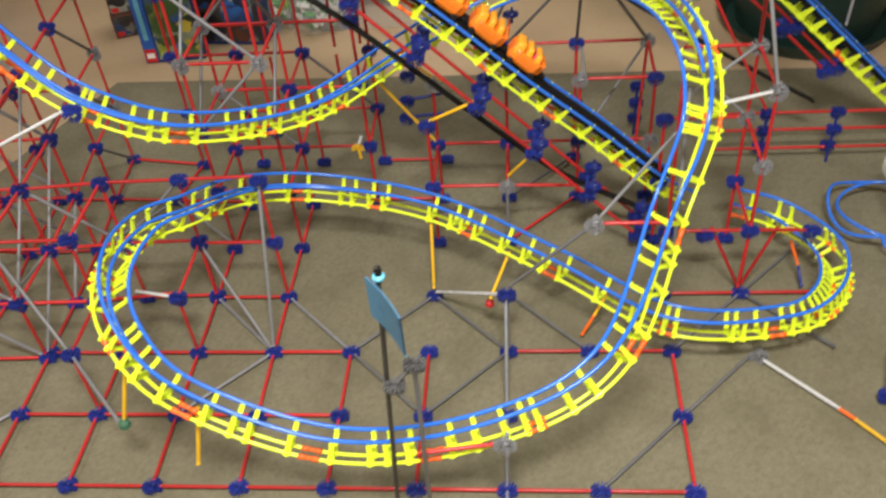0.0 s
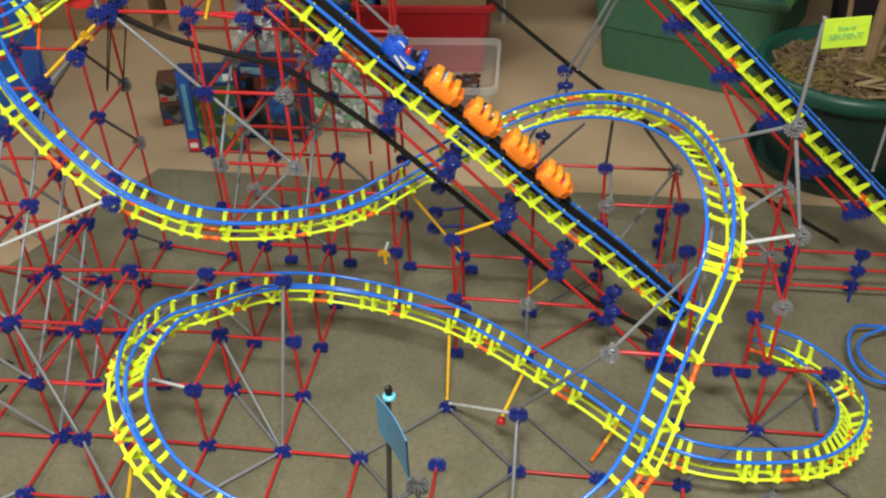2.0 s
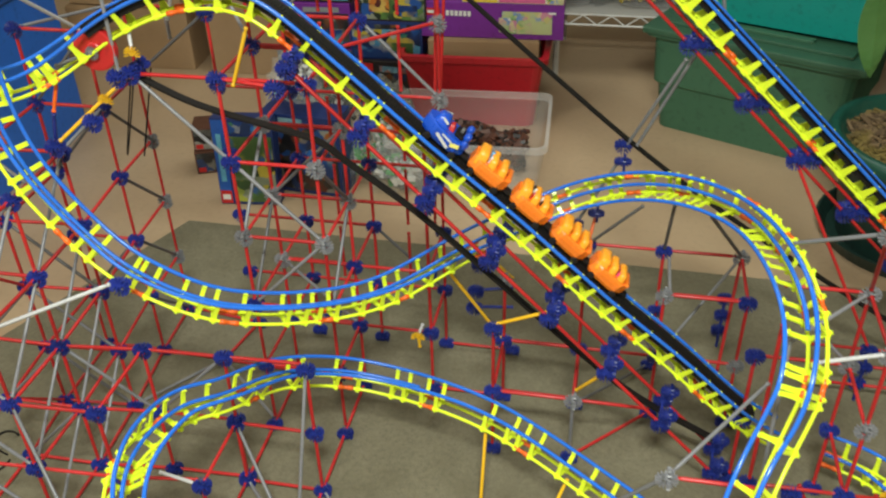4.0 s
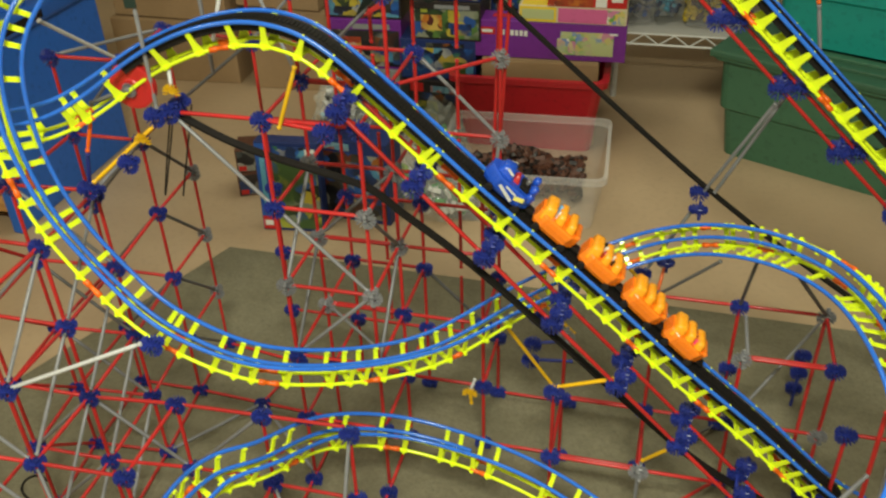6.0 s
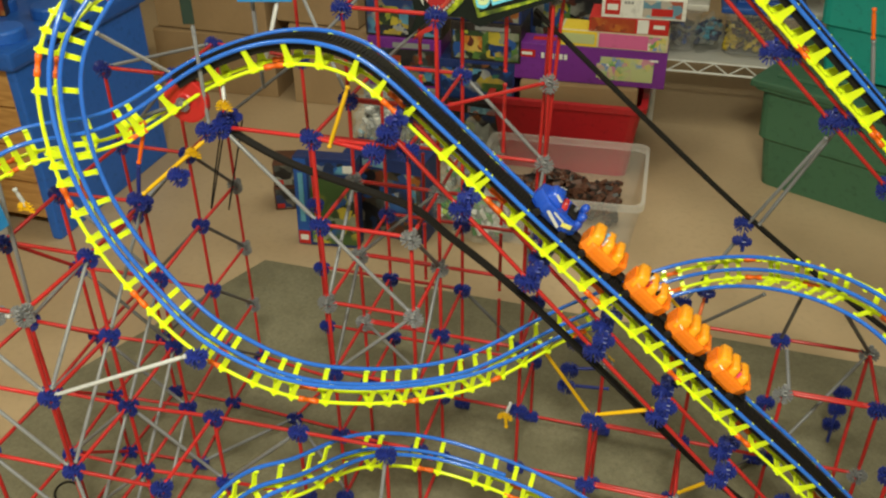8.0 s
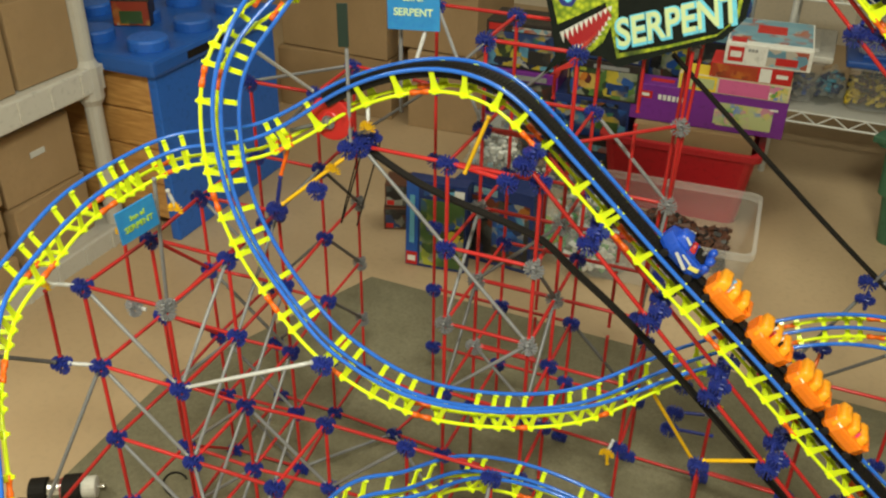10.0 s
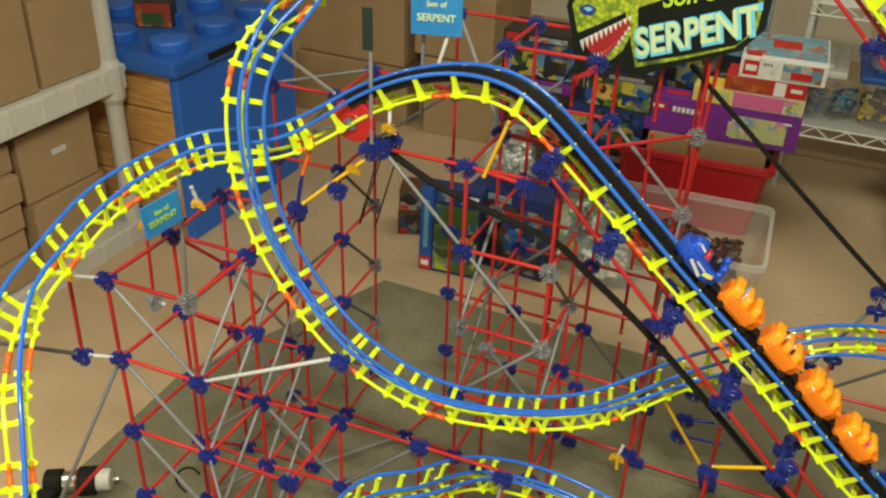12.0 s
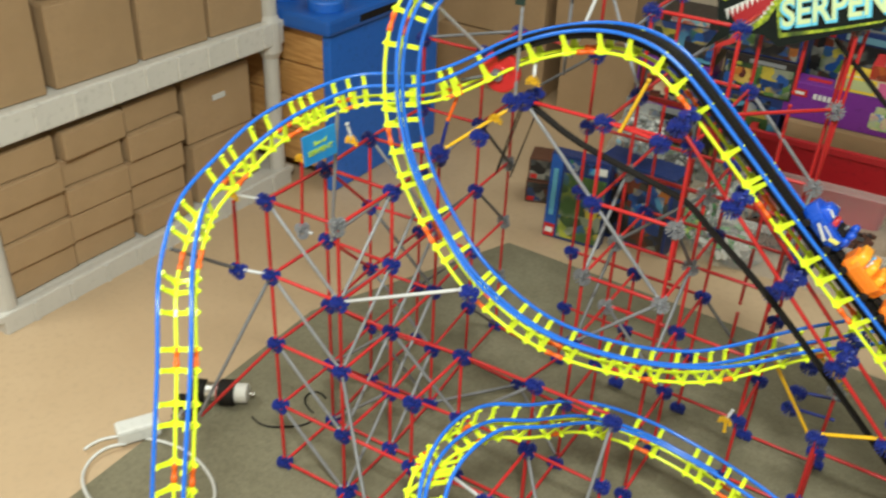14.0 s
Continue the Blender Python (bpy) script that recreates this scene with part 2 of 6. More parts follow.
class Frame:
    """A support frame: nodes that may be joined by rods of any colour."""

    def __init__(self, name, label, group="support frames"):
        self.root = thing(name, label, "toy frame", group=group)

    def node(self, p, color="blue"):
        if free_place("connector", p):
            connector(self.root, color, p)

    def rod(self, color, a, b, gap=0.010):
        if free_place("rod", a, b):
            rod(self.root, color, a, b, gap)

    def column(self, x, y, levels, color="red", grey=()):
        zs = [0.02 + 0.15 * k for k in levels]
        for k, z in zip(levels, zs):
            self.node((x, y, z), "grey" if k in grey else "blue")
        for a, b in zip(zs, zs[1:]):
            self.rod(color, (x, y, a), (x, y, b))

    def line(self, color, *points):
        for a, b in zip(points, points[1:]):
            self.rod(color, a, b)


def Z(k):
    return 0.02 + 0.15 * k


def build_frames():
    # floor lattice in front
    f = Frame("base_frame", "flat lattice of red rods and blue connectors on the carpet")
    f.root.location = (0.002, -0.013, 0.0)
    xs = [-0.75, -0.60, -0.45, -0.30, -0.15, 0.0]
    for x in xs:
        for y in (1.25, 1.40, 1.55):
            f.node((x, y, 0.02))
    for y in (1.25, 1.40, 1.55):
        f.line("red", *[(x, y, 0.02) for x in xs[:-1]])
    for x in xs:
        f.line("red", (x, 1.25, 0.02), (x, 1.40, 0.02), (x, 1.55, 0.02))
    for x in (-0.45, -0.30):
        f.node((x, 1.70, 0.02)); f.node((x, 1.85, 0.02)); f.node((x, 2.0, 0.02))
        f.line("red", (x, 1.55, 0.02), (x, 1.70, 0.02), (x, 1.85, 0.02), (x, 2.0, 0.02))
    f.line("red", (-0.45, 1.70, 0.02), (-0.30, 1.70, 0.02))
    for p in ((0.0, 1.70, 0.02), (0.15, 1.55, 0.02), (0.15, 1.40, 0.02), (0.15, 1.25, 0.02), (0.30, 1.25, 0.02), (0.45, 1.25, 0.02), (0.45, 1.40, 0.02), (0.45, 1.55, 0.02), (0.30, 1.55, 0.02), (0.60, 1.70, 0.02), (0.45, 1.70, 0.02), (0.75, 1.70, 0.02)):
        f.node(p)
    f.line("red", (0.15, 1.55, 0.02), (0.30, 1.55, 0.02), (0.45, 1.55, 0.02))
    f.line("red", (0.45, 1.70, 0.02), (0.60, 1.70, 0.02), (0.75, 1.70, 0.02))
    f.line("red", (0.45, 1.55, 0.02), (0.45, 1.40, 0.02), (0.45, 1.25, 0.02))
    f.line("red", (-0.15, 1.25, 0.02), (0.0, 1.25, 0.02), (0.15, 1.25, 0.02), (0.30, 1.25, 0.02), (0.45, 1.25, 0.02))
    for a, b in (((-0.30, 1.70), (-0.15, 1.55)), ((-0.45, 1.70), (-0.30, 1.55)), ((-0.15, 1.55), (0.0, 1.70)), ((0.0, 1.70), (0.15, 1.55)), ((0.0, 1.40), (0.15, 1.55)), ((0.15, 1.70), (0.30, 1.55)), ((0.45, 1.55), (0.60, 1.70)), ((0.30, 1.25), (0.45, 1.40)), ((0.45, 1.40), (0.60, 1.55)), ((-0.45, 1.40), (-0.30, 1.55)), ((-0.15, 1.55), (0.0, 1.40)), ((0.60, 1.70), (0.75, 1.85)), ((0.60, 1.70), (0.75, 1.55))):
        f.rod("dark" if a[0] >= -0.15 else "grey", (*a, 0.02), (*b, 0.02))
    f.column(-0.45, 1.55, (0, 1)); f.column(-0.45, 1.70, (0, 1)); f.column(-0.30, 1.70, (0, 1, 2))
    f.line("red", (-0.45, 1.55, Z(1)), (-0.45, 1.70, Z(1)), (-0.30, 1.70, Z(1)))
    f.rod("grey", (-0.45, 1.70, Z(1)), (-0.30, 1.55, Z(0)))
    f.rod("grey", (-0.30, 1.70, Z(2)), (-0.30, 1.55, Z(0)))
    f.rod("white", (-0.45, 1.55, Z(1)), (-0.54, 1.56, Z(1) + 0.01))
    f.column(0.15, 1.55, (0, 1), "grey")
    f.rod("white", (0.0, 1.70, 0.03), (0.15, 1.55, Z(1)))

    # left tower
    f = Frame("support_tower", "tall tower of red and grey rods under the descending track")
    cols = {(-0.90, 1.52): 4, (-0.75, 1.525): 4, (-0.90, 1.675): 4, (-0.75, 1.675): 4, (-0.76, 1.84): 4, (-0.78, 2.02): 5, (-0.92, 2.02): 5, (-0.915, 1.83): 4, (-0.79, 2.18): 5, (-0.60, 1.69): 2, (-0.45, 1.695): 2}
    for (x, y), top in cols.items():
        f.column(x, y, tuple(range(top + 1)), grey=(4,) if (x, y) == (-0.75, 1.525) else (1, 2, 3) if y > 2.1 else ())
    for k in (0, 1, 2, 3, 4):
        f.line("red", (-0.90, 1.52, Z(k)), (-0.75, 1.525, Z(k)), (-0.75, 1.675, Z(k)), (-0.90, 1.675, Z(k)), (-0.90, 1.52, Z(k)))
        f.line("red", (-0.75, 1.675, Z(k)), (-0.76, 1.84, Z(k)))
    for k in (1, 2, 3, 4, 5):
        f.line("red", (-0.78, 2.02, Z(k)), (-0.79, 2.18, Z(k)))
        if k in (2, 4, 5):
            f.line("red", (-0.78, 2.02, Z(k)), (-0.92, 2.02, Z(k)))
        if k < 5:
            f.line("red" if k < 4 else "grey", (-0.76, 1.84, Z(k)), (-0.78, 2.02, Z(k)))
    for k in (0, 1, 2, 3):
        f.rod("grey", (-0.90, 1.52, Z(k + 1)), (-0.75, 1.525, Z(k)))
        f.rod("grey", (-0.75, 1.675, Z(k + 1)), (-0.75, 1.525, Z(k)))
        f.rod("grey", (-0.76, 1.84, Z(k + 1)), (-0.75, 1.675, Z(k)))
        f.rod("dark", (-0.78, 2.02, Z(k + 1)), (-0.79, 2.18, Z(k)))
    f.rod("red", (-0.79, 2.18, Z(5)), (-0.60, 2.15, Z(5)))
    f.rod("dark", (-0.79, 2.18, Z(4)), (-0.60, 2.15, Z(5)))
    for k in (1, 2, 3, 4):
        f.rod("dark", (-0.92, 2.02, Z(k)), (-0.78, 2.02, Z(k + 1)))
    for k in (0, 1, 2, 3, 4):
        f.line("red", (-0.90, 1.675, Z(k)), (-0.915, 1.83, Z(k)), (-0.76, 1.84, Z(k)))
        f.rod("red", (-0.915, 1.83, Z(k)), (-0.92, 2.02, Z(k)))
        if k < 4:
            f.rod("grey" if k % 2 else "dark", (-0.915, 1.83, Z(k + 1)), (-0.76, 1.84, Z(k)))
            f.rod("grey", (-0.90, 1.675, Z(k)), (-0.75, 1.675, Z(k + 1)))
            f.rod("red", (-0.90, 1.675, Z(k + 1)), (-0.915, 1.83, Z(k)))
    f.node((-0.63, 2.01, Z(0)))
    f.line("red", (-0.76, 1.84, Z(0)), (-0.78, 2.02, Z(0)), (-0.63, 2.01, Z(0)), (-0.45, 2.0, Z(0)))
    f.line("red", (-0.78, 2.02, Z(0)), (-0.79, 2.18, Z(0)))
    f.rod("red", (-0.78, 2.02, Z(0)), (-0.92, 2.02, Z(0)))
    f.line("grey", (-0.76, 1.84, Z(0)), (-0.63, 2.01, Z(0)), (-0.45, 1.85, Z(0)))
    f.rod("red", (-0.63, 2.01, Z(0)), (-0.60, 2.15, Z(0)))
    f.rod("red", (-0.79, 2.18, Z(0)), (-0.60, 2.15, Z(0)))
    f.rod("grey", (-0.92, 2.02, Z(5)), (-0.79, 2.18, Z(5)))
    f.rod("white", (-0.78, 2.02, Z(5)), (-0.80, 1.86, 0.90))
    f.line("red", (-0.75, 1.675, Z(2)), (-0.60, 1.69, Z(2)), (-0.45, 1.695, Z(2)), (-0.30, 1.70, Z(2)))
    f.line("red", (-0.75, 1.675, Z(1)), (-0.60, 1.69, Z(1)), (-0.45, 1.695, Z(1)))
    f.line("red", (-0.75, 1.675, Z(0)), (-0.60, 1.69, Z(0)), (-0.45, 1.695, Z(0)))
    f.rod("grey", (-0.60, 1.69, Z(1)), (-0.45, 1.695, Z(2)))
    f.rod("grey", (-0.75, 1.675, Z(2)), (-0.60, 1.69, Z(1)))
    f.column(-0.60, 1.40, (0, 1)); f.column(-0.60, 1.53, (0, 1, 2))
    f.line("red", (-0.75, 1.525, Z(1)), (-0.60, 1.53, Z(1)), (-0.45, 1.55, Z(1)))
    f.line("red", (-0.75, 1.525, Z(2)), (-0.60, 1.53, Z(2)), (-0.60, 1.69, Z(2)))
    f.rod("red", (-0.60, 1.40, Z(1)), (-0.60, 1.53, Z(1)))
    f.rod("grey", (-0.60, 1.40, Z(1)), (-0.75, 1.525, Z(2)))
    f.rod("grey", (-0.60, 1.40, Z(1)), (-0.455, 1.25, Z(1) - 0.02))
    f.rod("white", (-0.75, 1.525, Z(3)), (-0.535, 1.58, 0.552)); f.node((-0.533, 1.585, 0.545))
    f.rod("grey", (-0.75, 1.40, Z(0)), (-0.90, 1.27, Z(0)))
    f.node((-0.96, 1.50, Z(3))); f.node((-0.955, 1.50, Z(4)), "yellow")
    for k in (3, 4):
        f.rod("white", (-0.96, 1.50, Z(k)), (-0.90, 1.52, Z(k)))
    f.rod("red", (-0.96, 1.50, Z(3)), (-0.955, 1.50, Z(4)))
    f.rod("dark", (-0.96, 1.50, Z(3)), (-1.00, 1.38, 0.56))
    f.rod("red", (-0.90, 1.52, Z(2)), (-1.0, 1.40, Z(1)))
    f.rod("grey", (-0.90, 1.52, Z(3)), (-1.0, 1.40, Z(1)))

    # tower under the crest of the lift
    f = Frame("lift_tower", "tall tower of red rods carrying the crest of the lift hill")
    for x, y, levels in ((-0.45, 1.85, 5), (-0.30, 1.85, 5), (-0.45, 2.0, 6), (-0.30, 2.0, 6), (-0.45, 2.15, 6), (-0.30, 2.15, 6), (-0.15, 2.15, 6), (-0.15, 2.0, 4), (-0.60, 2.15, 6)):
        f.column(x, y, tuple(range(levels + 1)), grey={(-0.45, 1.85): (3,), (-0.30, 1.85): (3, 4), (-0.45, 2.0): (2, 3, 4), (-0.30, 2.0): (3, 4), (-0.15, 2.15): (4, 5, 6)}.get((x, y), ()))
    f.node((-0.60, 1.85, Z(5))); f.node((-0.615, 1.835, Z(5))); f.node((-0.585, 1.86, Z(5) + 0.012), "blue_y")
    for k in range(1, 7):
        for y in (1.85, 2.0, 2.15):
            if y < 1.9 and k > 5:
                continue
            f.rod("red", (-0.45, y, Z(k)), (-0.30, y, Z(k)))
        if k in (1, 3, 4, 6):
            f.line("red", (-0.30, 2.15, Z(k)), (-0.15, 2.15, Z(k)))
        if k in (1, 2, 4, 6):
            f.line("red", (-0.60, 2.15, Z(k)), (-0.45, 2.15, Z(k)))
        for x in (-0.45, -0.30):
            if k < 6:
                f.rod("red", (x, 1.85, Z(k)), (x, 2.0, Z(k)))
            f.rod("red", (x, 2.0, Z(k)), (x, 2.15, Z(k)))
    f.rod("red", (-0.60, 1.85, Z(5)), (-0.45, 1.85, Z(5)))
    f.line("red", (-0.15, 2.0, Z(1)), (-0.15, 2.15, Z(1)))
    f.line("red", (-0.30, 2.0, Z(2)), (-0.15, 2.0, Z(2)), (-0.15, 2.15, Z(2)))
    for a, b in (((-0.60, 1.85, Z(5)), (-0.45, 1.85, Z(4))), ((-0.45, 1.85, Z(4)), (-0.30, 1.85, Z(3))), ((-0.45, 1.85, Z(3)), (-0.45, 2.0, Z(4))), ((-0.30, 1.85, Z(3)), (-0.45, 1.85, Z(2))), ((-0.30, 1.85, Z(2)), (-0.30, 2.0, Z(3))), ((-0.30, 2.15, Z(5)), (-0.15, 2.15, Z(4))), ((-0.45, 2.15, Z(5)), (-0.30, 2.15, Z(6))), ((-0.45, 2.0, Z(5)), (-0.60, 2.15, Z(6))), ((-0.45, 2.15, Z(6)), (-0.60, 2.15, Z(5))), ((-0.15, 2.15, Z(4)), (-0.15, 2.0, Z(3))), ((-0.45, 2.0, Z(2)), (-0.30, 2.0, Z(1)))):
        f.rod("grey", a, b)
    for a, b in (((-0.45, 1.85, Z(2)), (-0.45, 2.0, Z(3))), ((-0.30, 1.85, Z(4)), (-0.30, 2.0, Z(3))), ((-0.30, 2.0, Z(4)), (-0.45, 2.0, Z(3))), ((-0.30, 2.15, Z(2)), (-0.15, 2.15, Z(1)))):
        f.rod("dark", a, b)
    for k in range(1, 6):
        f.rod("red", (-0.30, 2.0, Z(k)), (-0.15, 2.0 if k < 5 else 2.15, Z(k)))
        f.rod("red", (-0.455, 2.02, Z(k) - 0.012), (-0.305, 2.02, Z(k) - 0.012))
    for x in (-0.225, -0.375):
        f.line("red", *[(x, 2.15, Z(k)) for k in range(1, 7)])
    f.rod("yellow", (-0.60, 1.85, Z(5)), (-0.715, 1.77, 0.67))
    f.node((-0.715, 1.77, 0.67)); f.node((-0.655, 1.80, 0.705)); f.node((-0.635, 1.82, 0.735), "yellow")
    f.rod("red", (-0.715, 1.77, 0.67), (-0.76, 1.84, Z(4)))
    f.node((-0.575, 1.83, 0.815), "yellow"); f.rod("white", (-0.575, 1.83, 0.815), (-0.585, 1.85, 0.85), 0.002)
    f.rod("grey", (-0.61, 1.835, Z(5)), (-0.61, 1.835, 0.95))
    f.rod("orange", (-0.70, 1.80, 0.775), (-0.715, 1.79, 0.72), 0.001)
    f.rod("blue", (-0.715, 1.79, 0.72), (-0.73, 1.79, 0.65), 0.001)
    f.rod("yellow", (-0.385, 1.85, 0.86), (-0.415, 1.83, 0.765), 0.002)
    f.rod("red", (-0.15, 2.15, Z(4)), (-0.135, 2.215, 1.05))
    f.rod("red", (-0.17, 2.16, Z(2)), (-0.16, 2.22, 1.05))

    # truss under the lift track
    f = Frame("lift_truss", "sloping truss of red rods and blue connectors under the lift")
    near, far = [], []
    for i in range(-1, 7):
        x, z = -0.214 + 0.1045 * i, 0.70 - 0.1075 * i
        near.append((x, 1.822, z)); far.append((x + 0.004, 1.882, z + 0.004))
    for p in near + far:
        f.node(p); f.node((p[0] + 0.012, p[1] + 0.004, p[2] + 0.018), "blue_y")
    f.line("red", *near); f.line("red", *far)
    for a, b in zip(near, far):
        f.rod("blue", a, b, 0.006)
    f.line("red", (-0.30, 1.85, Z(5)), near[0])
    f.rod("red", (-0.45, 1.85, Z(5)), (-0.345, 1.83, Z(5)))
    f.node((-0.345, 1.83, Z(5))); f.node((-0.335, 1.87, Z(5) + 0.01), "blue_y")
    for x in (0.0, 0.15):
        f.column(x, 1.85, (0, 1) if x > 0 else (0, 1, 2), "red" if x < 0.1 else "grey", grey=(1,) if x > 0 else ()); f.column(x, 2.0, (0, 1, 2), grey=(2,))
        f.rod("red", (x, 1.85, Z(1)), (x, 2.0, Z(1)))
    for y in (1.85, 2.0):
        f.rod("red", (0, y, Z(1)), (0.15, y, Z(1)))
        f.rod("red", (0, y + 0.02, Z(1) - 0.015), (0.15, y + 0.02, Z(1) - 0.015))
        f.rod("red", (-0.15, y + 0.15, Z(0)), (0, y + 0.15, Z(0)))
    f.node((0, 2.15, Z(0))); f.node((-0.15, 2.15, Z(0)))
    f.rod("red", (0.15, 1.85, Z(0)), (0.30, 2.0, Z(0))); f.rod("dark", (0.15, 2.0, Z(0)), (0.30, 2.15, Z(0)))
    f.rod("red", (0.15, 2.0, Z(1)), (0.30, 2.0, Z(1))); f.rod("red", (0.15, 1.85, Z(1)), (0.30, 1.87, Z(1) - 0.02))
    f.rod("yellow", (0.204, 1.822, 0.27), (0.15, 1.85, 0.19), 0.006)
    f.rod("yellow", (0.10, 1.83, 0.385), (0.0, 1.86, Z(2)), 0.006)
    f.rod("yellow", (-0.12, 2.0, Z(2) + 0.02), (0.0, 2.0, Z(1)), 0.006); f.rod("yellow", (-0.08, 2.08, Z(2) + 0.03), (0.02, 2.0, Z(2)), 0.006)
    for p in ((-0.07, 2.06, 0.20), (-0.065, 2.05, 0.25), (-0.06, 2.07, 0.30)):
        f.node(p)
    f.rod("blue", (-0.07, 2.06, 0.20), (0.02, 2.06, 0.21)); f.rod("blue", (-0.065, 2.05, 0.25), (0.02, 2.06, 0.26))
    f.node((-0.16, 1.93, 0.215), "yellow"); f.rod("yellow", (-0.16, 1.93, 0.22), (-0.157, 1.93, 0.185), 0.002); f.rod("white", (-0.16, 1.93, 0.215), (-0.156, 1.96, 0.224), 0.002)
    f.rod("yellow", (0.0, 1.77, 0.165), (0.0, 1.70, 0.02), 0.004)
    f.rod("yellow", (0.155, 1.70, 0.125), (0.118, 1.592, 0.10), 0.002)
    f.rod("yellow", (0.333, 1.598, 0.105), (0.312, 1.588, 0.062), 0.0); f.rod("orange", (0.312, 1.588, 0.062), (0.289, 1.576, 0.02), 0.0)

    # frame under the hump
    f = Frame("hump_frame", "frame of red and grey rods under the hump of the track")
    for x in (0.15, 0.30, 0.45):
        f.node((x, 2.15, Z(2)), "grey" if x == 0.45 else "blue")
    f.line("red", (0.15, 2.15, Z(2)), (0.30, 2.15, Z(2)), (0.45, 2.15, Z(2)))
    f.column(0.30, 2.0, (0, 1, 2), grey=(2,)); f.column(0.45, 2.0, (0, 1, 2), grey=(1,)); f.column(0.30, 2.15, (0, 1, 2))
    for k in (1, 2):
        f.rod("red", (0.30, 2.0, Z(k)), (0.45, 2.0, Z(k)))
    f.rod("red", (0.30, 2.02, Z(2) - 0.012), (0.45, 2.02, Z(2) - 0.012))
    f.rod("red", (0.45, 2.15, Z(2)), (0.45, 2.0, Z(2)))
    f.rod("red", (0.45, 2.15, Z(2)), (0.42, 2.02, Z(0)))
    f.rod("grey", (0.31, 2.13, Z(2)), (0.31, 2.0, Z(2)))
    f.rod("dark", (0.30, 2.15, Z(2)), (0.30, 2.04, 0.495)); f.rod("dark", (0.15, 2.15, Z(2)), (0.25, 2.055, 0.48)); f.rod("dark", (0.45, 2.15, Z(2)), (0.355, 1.975, 0.515))
    f.rod("dark", (0.15, 2.15, Z(2)), (0.30, 2.0, Z(1))); f.rod("dark", (0.45, 2.15, Z(2)), (0.30, 2.0, Z(1)))
    f.rod("red", (0.15, 2.15, Z(2)), (0.05, 2.13, Z(2))); f.rod("white", (0.14, 2.13, Z(2)), (0.10, 2.10, Z(2) - 0.03), 0.002)
    f.node((0.12, 2.17, Z(2) + 0.035)); f.node((0.16, 2.19, Z(2) + 0.05), "blue_y"); f.rod("orange", (0.15, 2.15, Z(2)), (0.16, 2.19, Z(2) + 0.05))
    f.rod("yellow", (0.15, 2.15, Z(2)), (0.08, 2.12, Z(2) + 0.09))
    f.column(0.60, 1.70, (0, 1, 2, 3), grey=(2, 3)); f.column(0.60, 1.85, (0, 1, 2, 3), grey=(2, 3)); f.column(0.45, 1.85, (0, 1, 2))
    for k in (1, 2, 3):
        f.rod("red" if k < 3 else "red", (0.60, 1.70, Z(k)), (0.60, 1.85, Z(k)))
    f.rod("red", (0.45, 1.85, Z(2)), (0.60, 1.85, Z(2))); f.rod("red", (0.46, 1.85, Z(3)), (0.60, 1.85, Z(3)))
    f.rod("grey", (0.60, 1.85, Z(3)), (0.46, 1.72, Z(3) - 0.02)); f.rod("grey", (0.60, 1.70, Z(3)), (0.56, 1.72, 0.66))
    f.rod("red", (0.60, 1.85, Z(3)), (0.565, 1.74, 0.66))
    f.node((0.56, 1.72, 0.66), "grey")
    f.rod("grey", (0.56, 1.72, 0.66), (0.45, 1.80, 0.58))
    f.rod("white", (0.60, 1.70, Z(3)), (0.485, 1.66, Z(3)))
    f.rod("grey", (0.60, 1.85, Z(2)), (0.45, 1.85, Z(3)))
    f.rod("grey", (0.45, 1.62, Z(1)), (0.45, 1.66, 0.52)); f.rod("red", (0.45, 1.70, Z(1)), (0.45, 1.72, 0.50))
    f.node((0.30, 1.55, Z(2)), "grey"); f.node((0.45, 1.70, Z(1))); f.node((0.52, 1.70, Z(1) - 0.01)); f.node((0.72, 1.72, Z(1) - 0.02))
    f.rod("red", (0.30, 1.55, Z(2)), (0.45, 1.55, Z(2)))
    f.rod("grey", (0.30, 1.55, Z(2)), (0.45, 1.70, Z(2) + 0.08))
    f.rod("dark", (0.30, 1.55, Z(2)), (0.15, 1.55, Z(1)))
    f.line("red", (0.45, 1.70, Z(1)), (0.60, 1.70, Z(1)), (0.72, 1.72, Z(1) - 0.02))
    f.rod("red", (0.60, 1.70, Z(1)), (0.595, 1.69, Z(0))); f.rod("red", (0.53, 1.72, Z(1)), (0.60, 1.70, Z(0))); f.rod("red", (0.66, 1.72, Z(1)), (0.60, 1.70, Z(0)))
    f.node((0.70, 1.78, 0.10), "yellow"); f.rod("orange", (0.70, 1.76, 0.09), (0.715, 1.73, 0.05), 0.001); f.rod("blue", (0.715, 1.73, 0.05), (0.72, 1.70, 0.02), 0.001)

    # truss under the back lift
    f = Frame("back_lift_truss", "sloping truss of red rods and blue connectors under the back lift")
    near = [(0.402 + 0.107 * i, 2.145, 0.648 - 0.104 * i) for i in range(-4, 5)]
    far = [(x + 0.034, 2.165, z - 0.006) for x, y, z in near]
    for p in near + far:
        f.node(p); f.node((p[0] + 0.004, p[1] + 0.022, p[2] + 0.002), "blue_y")
    f.line("red", *near); f.line("red", *far)
    for p in ((0.72, 2.12, 0.10), (0.87, 2.12, 0.10), (0.45, 2.25, 0.10)):
        f.node(p); f.node((p[0], p[1], p[2] + 0.045)); f.node((p[0], p[1] + 0.01, p[2] - 0.05)); f.rod("blue", (p[0], p[1], 0.0), (p[0], p[1], p[2] + 0.05), 0.0)
